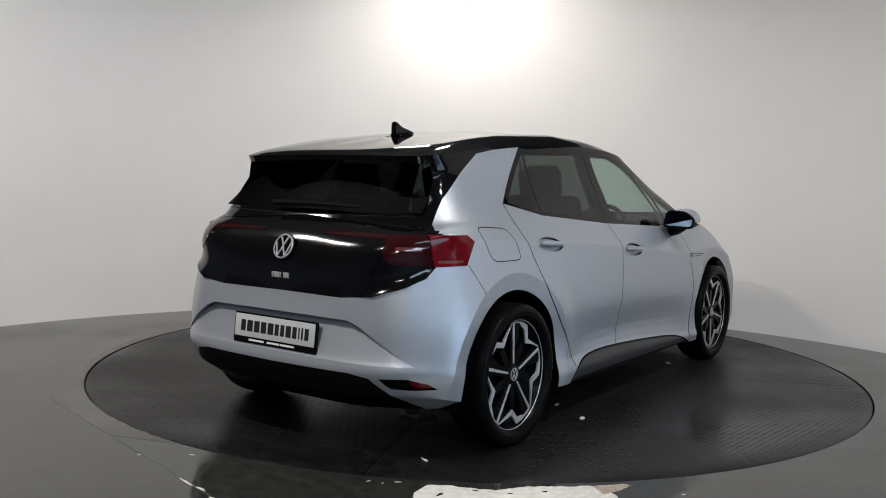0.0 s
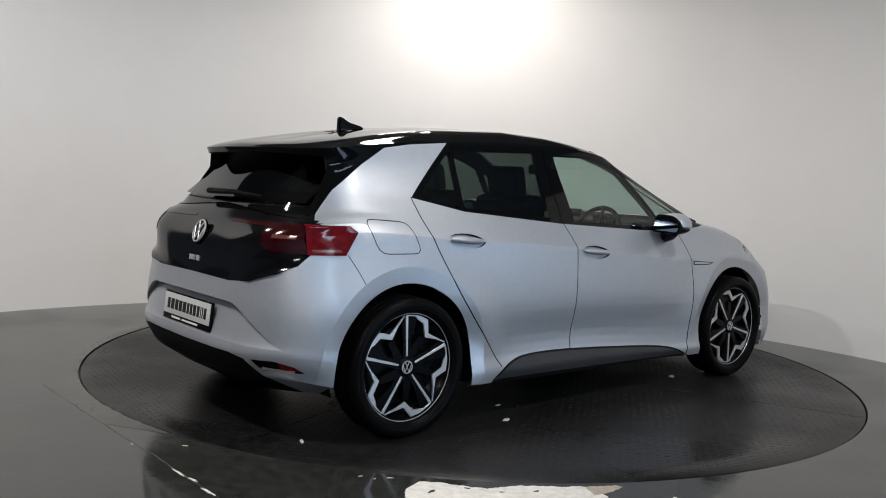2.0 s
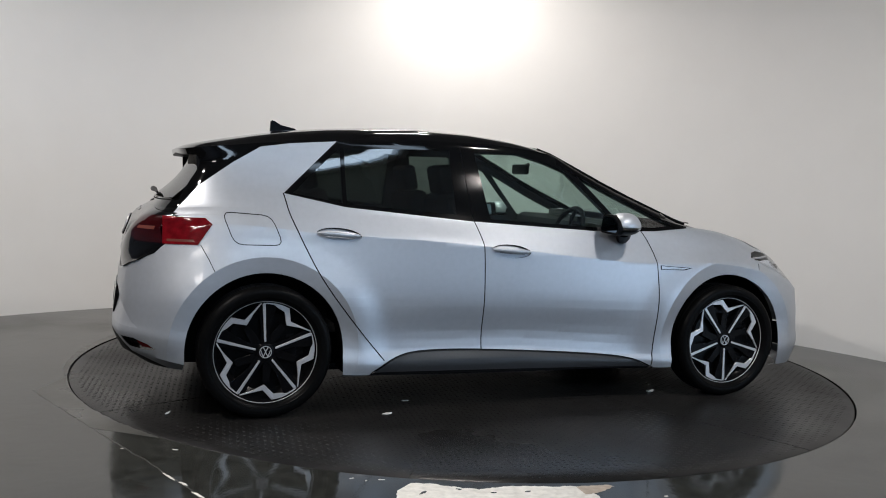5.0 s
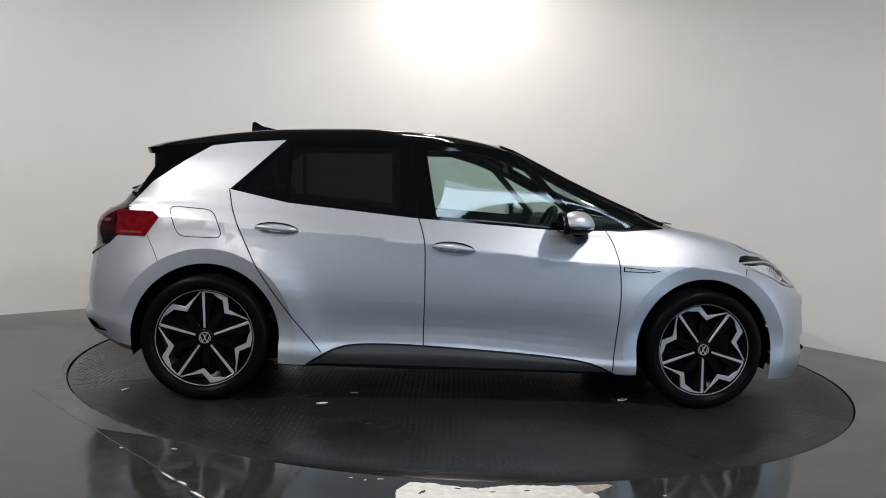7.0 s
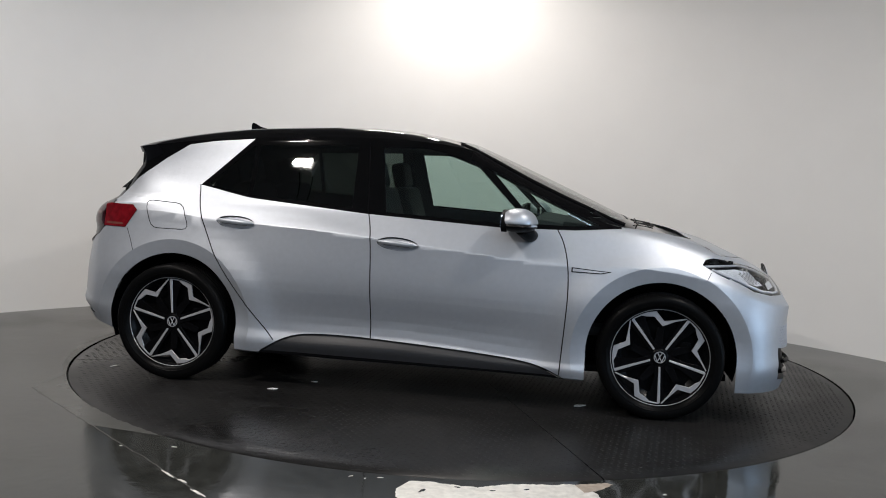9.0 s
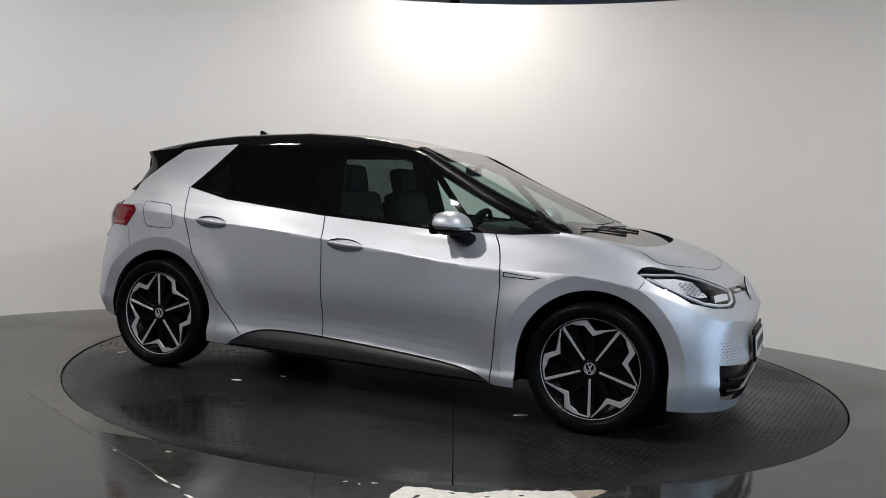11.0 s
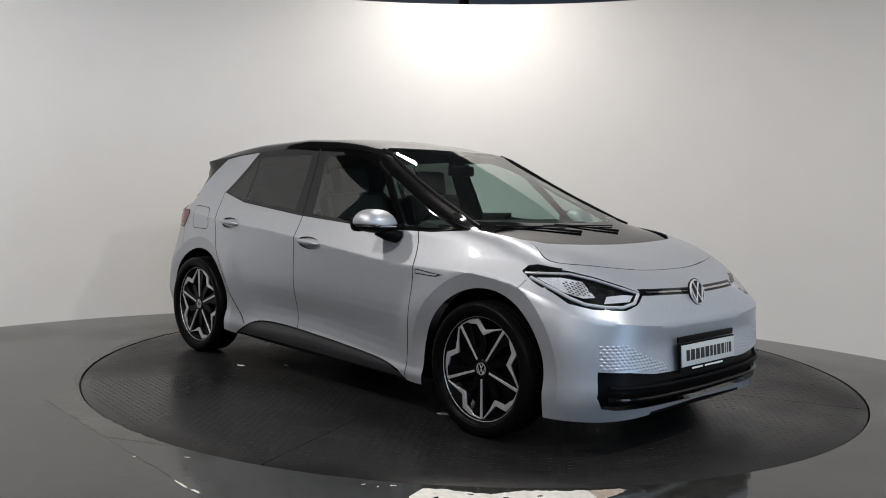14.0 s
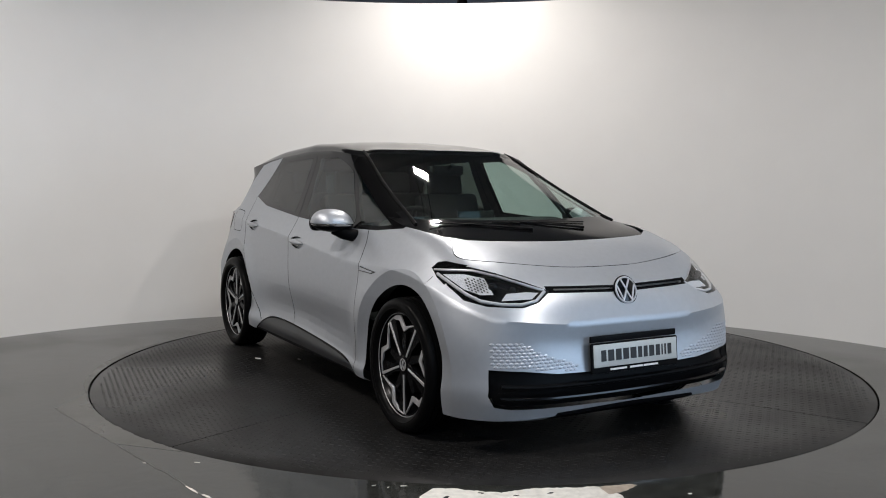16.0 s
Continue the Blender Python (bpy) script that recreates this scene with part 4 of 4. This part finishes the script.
def build_mirror(s):
    """Door mirror; s is -1 on the right side."""
    base = 1.012

    def slab(z0, z1):
        bm = bmesh.new()
        bmesh.ops.create_uvsphere(bm, u_segments=36, v_segments=24, radius=1.0)
        sq = lambda c, p: math.copysign(abs(c) ** p, c)
        for v in bm.verts:
            x, y, z = v.co
            v.co = Vector((0.605 + 0.098 * sq(x, 0.85) - 0.020 * s * y, s * 0.905 + 0.112 * sq(y, 0.75), base + (0.082 if z > 0 else 0.048) * sq(z, 1.12) + 0.008 * s * y))
        for co, no in (((0, 0, z0), (0, 0, 1)), ((0, 0, z1), (0, 0, -1)), ((0.535, 0, 0), (1, 0, 0))):
            r = bmesh.ops.bisect_plane(bm, geom=bm.verts[:] + bm.edges[:] + bm.faces[:], plane_co=co, plane_no=no, clear_inner=True)
            edges = [e for e in r["geom_cut"] if isinstance(e, bmesh.types.BMEdge)]
            if edges:
                bmesh.ops.edgeloop_fill(bm, edges=edges)
        bmesh.ops.recalc_face_normals(bm, faces=bm.faces)
        return bm
    mirror = part("door_mirror", slab(0.9, base - 0.012), BLACK_PLASTIC, CAR, "door mirror with silver cap and black foot")
    part("mirror_cap", slab(base + 0.002, 1.3), PAINT, mirror)
    part("indicator", slab(base - 0.0118, base - 0.001), CHROME, mirror, "pale indicator strip")
    part("mirror_frame", prism(rounded([(s * 0.797, 0.975), (s * 1.0, 0.968), (s * 1.014, 1.03), (s * 0.95, 1.080), (s * 0.83, 1.085)], 0.03), 0.518, 0.545, "yz"), BLACK_PLASTIC, mirror)
    part("mirror_glass", prism(rounded([(s * 0.812, 0.988), (s * 0.990, 0.982), (s * 1.000, 1.03), (s * 0.945, 1.066), (s * 0.84, 1.072)], 0.02), 0.513, 0.519, "yz"), MIRROR_GLASS, mirror)
    part("foot", tube([(0.615, s * 0.90, 0.985), (0.645, s * 0.85, 0.962), (0.665, s * 0.80, 0.945), (0.675, s * 0.765, 0.943)], [0.034, 0.040, 0.036, 0.032], 14), BLACK_PLASTIC, mirror)


for s in (-1, 1):
    build_mirror(s)

# trim along the windscreen's edges
for s in (-1, 1):
    line = []
    for x, y in ((0.22, 0.525), (0.30, 0.540), (0.45, 0.566), (0.62, 0.594), (0.80, 0.618), (0.95, 0.637), (1.10, 0.655), (1.17, 0.668)):
        q, n = surface_point(SHELL, x, -y, "xy", lambda c: c[2] > 0.95)
        line.append((x, s * y, q[2] + 0.002))
    part("pillar_trim", tube(line, 0.009, 8), BLACK_PLASTIC, CAR)

# roof antenna
fin = prism([(-1.265, 1.475), (-1.262, 1.545), (-1.245, 1.546), (-1.20, 1.520), (-1.11, 1.502), (-1.10, 1.48)], -0.016, 0.016)
bmesh.ops.bevel(fin, geom=fin.edges[:], offset=0.006, segments=2, affect="EDGES")
antenna = part("antenna", fin, BLACK_GLOSS, CAR, "black shark-fin antenna")
part("antenna_base", box((0.15, 0.05, 0.014), (-1.185, 0, 1.484), 0.008, turn=pose(0, 0, 0, 0, -7)), BLACK_GLOSS, antenna)
# wipers
part("rear_wiper", tube([(-1.905, 0.215, 1.118), (-1.905, -0.06, 1.122), (-1.90, -0.33, 1.112)], [0.016, 0.013, 0.006], 8), BLACK_PLASTIC, CAR, "black rear wiper")
for y0, y1 in ((-0.05, -0.62), (0.30, -0.18)):
    arm = [(1.36, y0, 1.000), (1.30, y0 * 0.6 + y1 * 0.4, 1.018), (1.225, y1 + 0.06, 1.036)]
    wiper = part("windscreen_wiper", tube(arm, [0.008, 0.005, 0.004], 8), BLACK_PLASTIC, CAR)
    part("wiper_blade", tube([(1.235, y1 - 0.05 if y1 > -0.5 else y1, 1.032), (1.262, y1 + 0.3, 1.028), (1.268, y1 + 0.55, 1.026)], 0.0035, 6), RUBBER, wiper)
# grille slats and dimpled fields
for z, d in ((0.318, 0.0), (0.262, 0.006)):
    line = []
    for y in np.linspace(-0.70, 0.70, 41):
        q, n = surface_point(SHELL, -abs(y) - 1e-4, z, "yz", lambda c: c[0] > 1.5)
        line.append((q[0] - 0.012, y, z + 0.02 * (abs(y) / 0.72) ** 2))
    part("grille_slat", tube(line, 0.011, 8), BLACK_GLOSS if d else BLACK_PLASTIC, CAR)


def in_outline(p, poly):
    inside = False
    for (ax, ay), (bx, by) in zip(poly, poly[1:] + poly[:1]):
        if (ay > p[1]) != (by > p[1]) and p[0] < (bx - ax) * (p[1] - ay) / (by - ay) + ax:
            inside = not inside
    return inside


FIELD = [(-.738, .425), (-.738, .530), (-.692, .541), (-.607, .525), (-.483, .47), (-.323, .412), (-.318, .388), (-.54, .408)]
for s in (-1, 1):
    verts, faces = [], []
    row = 0
    z = 0.395
    while z < 0.545:
        y = -0.745 + (row % 2) * 0.012
        while y < -0.31:
            if in_outline((y, z), FIELD):
                hit = surface_point(SHELL, y, z, "yz", lambda c: c[0] > 1.5)
                if hit:
                    q, n = hit
                    t = np.cross(n, (0, 0, 1.0))
                    t /= np.linalg.norm(t)
                    up = np.cross(t, n)
                    b = len(verts)
                    for k in range(6):
                        a = math.pi / 3 * k
                        verts.append(q + 0.0118 * math.cos(a) * t + 0.0074 * math.sin(a) * up + 0.0003 * n)
                    for k in range(6):
                        a = math.pi / 3 * k
                        verts.append(q + 0.0075 * math.cos(a) * t + 0.0042 * math.sin(a) * up + 0.0024 * n)
                    faces.append([b + 6 + k for k in range(6)])
                    faces += [[b + k, b + (k + 1) % 6, b + 6 + (k + 1) % 6, b + 6 + k] for k in range(6)]
            y += 0.024
        z += 0.0145
        row += 1
    if s > 0:
        verts = [v * (1, -1, 1) for v in verts]
        faces = [f[::-1] for f in faces]
    part("dimple_field", (verts, faces), DIMPLE, CAR, "field of small pale raised hexagons", kind="stuff", angle=20)

# headlight insides, following the cover from behind
for s, lamp in zip((-1, 1), [o for o in CAR.children if o.name.startswith("headlight")]):
    def on(y, z, deep):
        q, n = surface_point(SHELL, y, z, "yz", lambda c: c[0] > 1.4)
        q = q - deep * np.array((0.86, -0.35, 0.1))
        return (q[0], -s * q[1] if s > 0 else q[1], q[2])
    low = [on(y, z, 0.016) for y, z in ((-.803, .815), (-.785, .765), (-.765, .735), (-.73, .709), (-.66, .698), (-.58, .696), (-.505, .711), (-.445, .748))]
    part("running_light", tube(low, 0.0085, 8), WHITE_LAMP, lamp, "white running-light strip")
    top = [on(y, z, 0.014) for y, z in ((-.800, .832), (-.765, .836), (-.70, .838), (-.62, .815), (-.51, .774), (-.445, .753))]
    part("upper_trim", tube(top, 0.0065, 8), ALLOY, lamp, "grey metal trim")
    for y, z, r in ((-.66, .768, 0.022), (-.585, .756, 0.018)):
        c = on(y, z, 0.03)
        ball = bmesh.new()
        bmesh.ops.create_uvsphere(ball, u_segments=20, v_segments=12, radius=r, matrix=Matrix.Translation(c))
        part("projector", ball, BLACK_GLOSS, lamp)
    wing = [on(y, z, 0.022) for y, z in ((-.792, .815), (-.735, .821), (-.675, .806), (-.672, .738), (-.72, .735), (-.765, .757))]
    part("honeycomb_reflector", (wing, [tuple(range(6)) if s < 0 else tuple(range(6))[::-1]]), COMB, lamp, "pale honeycomb reflector")
    dots, cells = [], []
    for i in range(7):
        for j in range(5):
            y, z = -.750 + 0.010 * i + 0.002 * j, .748 + 0.012 * j + 0.006 * (i % 2)
            k = len(dots)
            dots += [on(y + 0.0034 * math.cos(a * math.pi / 3), z + 0.0040 * math.sin(a * math.pi / 3), 0.0195) for a in range(6)]
            cells.append(tuple(range(k, k + 6)))
    part("honeycomb_cells", (dots, cells), SEAM, lamp, kind="stuff")
    flat = [on(y, z, 0.024) for y, z in ((-.655, .712), (-.62, .742), (-.53, .748), (-.475, .744), (-.52, .718))]
    part("reflector", (flat, [tuple(range(5)) if s < 0 else tuple(range(5))[::-1]]), WHITE_LAMP, lamp)


# ---- cabin ----
def seat(x, y):
    base = part("seat", box((0.50, 0.50, 0.16), (x, y, 0.52), 0.05, 3, pose(0, 0, 0, 0, -6)), FABRIC, CAR, "dark grey cloth seat")
    part("backrest", box((0.13, 0.48, 0.62), (x - 0.30, y, 0.86), 0.05, 3, pose(0, 0, 0, 0, -16)), FABRIC, base)
    part("headrest", box((0.09, 0.26, 0.17), (x - 0.40, y, 1.24), 0.035, 3, pose(0, 0, 0, 0, -12)), FABRIC, base)
    for d in (-0.06, 0.06):
        part("headrest_post", tube([(x - 0.385, y + d, 1.10), (x - 0.395, y + d, 1.22)], 0.006, 6), CHROME, base)


for y in (-0.36, 0.36):
    seat(0.09, y)
    seat(-0.72, y)
part("cabin_floor", box((2.6, 1.3, 0.05), (-0.2, 0, 0.42), 0.01), LINING, CAR)
dash = part("dashboard", box((0.50, 1.30, 0.26), (0.86, 0, 0.88), 0.08, 3, pose(0, 0, 0, 0, 8)), LINING, CAR, "dark grey dashboard")
part("screen", box((0.015, 0.26, 0.15), (0.66, 0.02, 1.0), 0.004), BLACK_GLOSS, dash)
part("instrument_pod", box((0.02, 0.17, 0.09), (0.60, -0.36, 1.0), 0.006), BLACK_GLOSS, dash)
part("dash_shelf", box((0.34, 1.28, 0.03), (1.0, 0, 1.0), 0.01, 2, pose(0, 0, 0, 0, 4)), LINING, dash)
wheel_turn = pose(0.52, -0.36, 0.93, 0, -66, 0)
rim = [(wheel_turn @ Vector((0.18 * math.cos(a), 0.18 * math.sin(a), 0))) for a in np.linspace(0, 2 * math.pi, 33)]
steer = part("steering_wheel", tube(rim, 0.015, 8), BLACK_PLASTIC, CAR, "black steering wheel")
part("steering_hub", box((0.13, 0.16, 0.04), (0, 0, 0), 0.015, 2, wheel_turn), BLACK_PLASTIC, steer)
for a in (0, 180, 270):
    part("steering_spoke", tube([wheel_turn @ Vector((0.05 * math.cos(radians(a + 90)), 0.05 * math.sin(radians(a + 90)), 0)), wheel_turn @ Vector((0.175 * math.cos(radians(a + 90)), 0.175 * math.sin(radians(a + 90)), 0))], 0.012, 6), BLACK_PLASTIC, steer)
part("interior_mirror", box((0.03, 0.22, 0.065), (0.36, 0, 1.325), 0.015), BLACK_PLASTIC, CAR)
part("mirror_stem", tube([(0.42, 0, 1.36), (0.37, 0, 1.33)], 0.014, 8), BLACK_PLASTIC, CAR)
part("parcel_shelf", box((0.42, 1.15, 0.03), (-1.52, 0, 0.98), 0.01), LINING, CAR)


# ---- worn floor ----
def blot(name, centre, size, mat, seed, label, z=0.004, turn=0.0, spikes=0.35, limit=None, category="patch"):
    """A thin patch with a ragged outline."""
    rnd = random.Random(seed)
    n = 90
    ph = [rnd.uniform(0, 6.28) for _ in range(9)]
    pts = []
    for i in range(n):
        a = 2 * math.pi * i / n
        r = 1 + spikes * sum(math.sin((k + 2) * a + ph[k]) / (k + 1.6) for k in range(9)) * 0.6
        x, y = size[0] * r * math.cos(a), size[1] * r * math.sin(a)
        c, s = math.cos(turn), math.sin(turn)
        x, y = centre[0] + c * x - s * y, centre[1] + s * x + c * y
        if limit:
            d = math.hypot(x, y)
            if d < limit:
                x, y = x * limit / d, y * limit / d
        pts.append((x, y))
    bm = prism(pts, 0.0002, z, "xy")
    return tagged(part(name, bm, mat), label, category, kind="structure")


def ragged(line, rnd, size, step=0.012):
    """A line with an uneven, torn edge."""
    out = []
    drift = 0.0
    for (ax, ay), (bx, by) in zip(line[:-1], line[1:]):
        d = math.hypot(bx - ax, by - ay)
        n = max(1, int(d / step))
        for i in range(n):
            drift = 0.75 * drift + rnd.uniform(-1, 1) * size
            t = i / n
            out.append((ax + t * (bx - ax) - (by - ay) / d * drift, ay + t * (by - ay) + (bx - ax) / d * drift))
    return out + [line[-1]]


def on_ring(r, a):
    return (r * math.cos(a), r * math.sin(a))


def patch(name, inner, outer, mat, seed, size, z, label, category):
    """A thin sheet between two lines, both torn."""
    rnd = random.Random(seed)
    pts = ragged(inner, rnd, size) + ragged(outer, rnd, size)
    tagged(part(name, prism(pts, 0.0002, z, "xy"), mat), label, category, kind="structure")


FLAKED = "bare white patch where the floor paint has flaked off"
# flaked strip before the turntable: two white pieces and a tan one, with the paint left standing between
patch("paint_patch", [on_ring(2.555, -1.640), on_ring(2.555, -1.60), on_ring(2.57, -1.56), on_ring(2.60, -1.53)],
      [on_ring(2.72, -1.52), on_ring(2.86, -1.56), on_ring(2.83, -1.645), on_ring(2.66, -1.655)], CHIPPED, 21, 0.007, 0.0014, FLAKED, "patch")
patch("paint_patch", [on_ring(2.61, -1.54), on_ring(2.565, -1.51), on_ring(2.548, -1.48), on_ring(2.545, -1.40), on_ring(2.545, -1.365)],
      [on_ring(2.66, -1.35), on_ring(2.80, -1.37), on_ring(2.88, -1.47), on_ring(2.76, -1.545)], CHIPPED, 24, 0.006, 0.0012, FLAKED, "patch")
patch("paint_patch", [on_ring(2.555, -1.372), on_ring(2.542, -1.35), on_ring(2.540, -1.315)],
      [on_ring(2.56, -1.308), on_ring(2.60, -1.33), on_ring(2.64, -1.368)], TAN, 27, 0.005, 0.0016, "tan primer showing at the edge of the flaked strip", "patch")
for k, (x, y, a, b) in enumerate(((0.02, -2.60, 0.012, 0.006), (0.16, -2.62, 0.010, 0.005), (0.30, -2.585, 0.014, 0.005), (-0.12, -2.66, 0.02, 0.008))):
    blot("paint_island", (x, y), (a, b), FLOOR_PAINT, 40 + k, "spot of grey paint left on the flaked strip", 0.0024, 0.3 * k, 0.5)
for k, (x, y, a, b, t) in enumerate(((-1.15, -2.62, 0.045, 0.006, -0.8), (-1.07, -2.69, 0.028, 0.007, -0.6), (-0.97, -2.81, 0.05, 0.006, -0.8), (-1.24, -2.27, 0.012, 0.004, 0), (-1.47, -2.29, 0.007, 0.004, 0),
                                     (-0.30, -2.53, 0.012, 0.004, 0.2), (-0.36, -2.55, 0.006, 0.003, 1), (-0.42, -2.53, 0.009, 0.003, 0.5), (0.86, -2.56, 0.010, 0.004, 0.4))):
    blot("paint_chip", (x, y), (a, b), CHIPPED, 60 + k, "small white chip in the floor paint", 0.0016, t, 0.5)


# a straight joint in the concrete past the rim, with worn paint between the two
def joint(x):
    return (x, -1.4 - 1.067 * (x + 2.29))


rnd = random.Random(12)
line = ragged([joint(-2.33), joint(-0.55)], rnd, 0.004, 0.03)
tagged(part("floor_joint", prism(line + [(x + 0.004, y + 0.005) for x, y in line[::-1]], 0.0002, 0.0011, "xy"), WORN_FLOOR), "pale ragged joint line in the painted concrete floor", "floor joint", kind="structure")
patch("worn_band", [joint(-2.31), joint(-2.1), joint(-1.9), joint(-1.72)], [on_ring(2.509, a) for a in (4.15, 4.0, 3.85, 3.72, 3.62, 3.56)], WORN_FLOOR, 5, 0.004, 0.0009,
      "lighter worn floor paint between joint and turntable", "worn paint")
patch("worn_band", [on_ring(2.509, a) for a in np.linspace(3.55, 2.75, 9)], [on_ring(2.509 + 0.055 * math.sin((a - 2.72) / 0.86 * math.pi) + 0.004, a) for a in np.linspace(2.76, 3.54, 9)], WORN_FLOOR, 6, 0.003, 0.0009,
      "lighter worn floor paint along the turntable rim", "worn paint")


# ---- litter on the turntable, riding with it ----
def chip(x, y, a, b, seed, turn):
    rnd = random.Random(seed)
    pts = [(a * (0.7 + 0.5 * rnd.random()) * math.cos(t), b * (0.7 + 0.5 * rnd.random()) * math.sin(t)) for t in np.linspace(0, 2 * math.pi, 12)[:-1]]
    return tagged(part("paper_scrap", prism(pts, 0.0, 0.003, "xy"), WHITE, None, "", pose(x, y, 0.0018, 0, 0, turn)), "small crumpled scrap of white paper lying on the turntable", "paper scrap")


SCRAPS = [(chip(-0.743, -1.357, 0.032, 0.014, 1, 20), (-0.743, -1.357, 20)), (chip(-1.86, -1.25, 0.03, 0.008, 2, 70), (-1.86, -1.25, 70)), (chip(-0.60, -1.10, 0.02, 0.008, 5, 10), (-0.60, -1.10, 10)), (chip(0.95, -0.98, 0.04, 0.018, 6, 40), (0.95, -0.98, 40))]


def motions():
    inner = pose(-0.096, -0.384, 0, 0, 0, 5.95)
    walk(TABLE, [(t, pose(0, 0, 0, 0, 0, a)) for t, _, _, _, a in TURNS])
    walk(CAR, [(t, pose(0, 0, 0, 0, 0, a) @ inner) for t, _, _, _, a in TURNS])
    for scrap, (x, y, a) in SCRAPS:
        walk(scrap, [(t, pose(0, 0, 0, 0, 0, b) @ pose(x, y, 0.0018, 0, 0, a)) for t, _, _, _, b in TURNS])


motions()
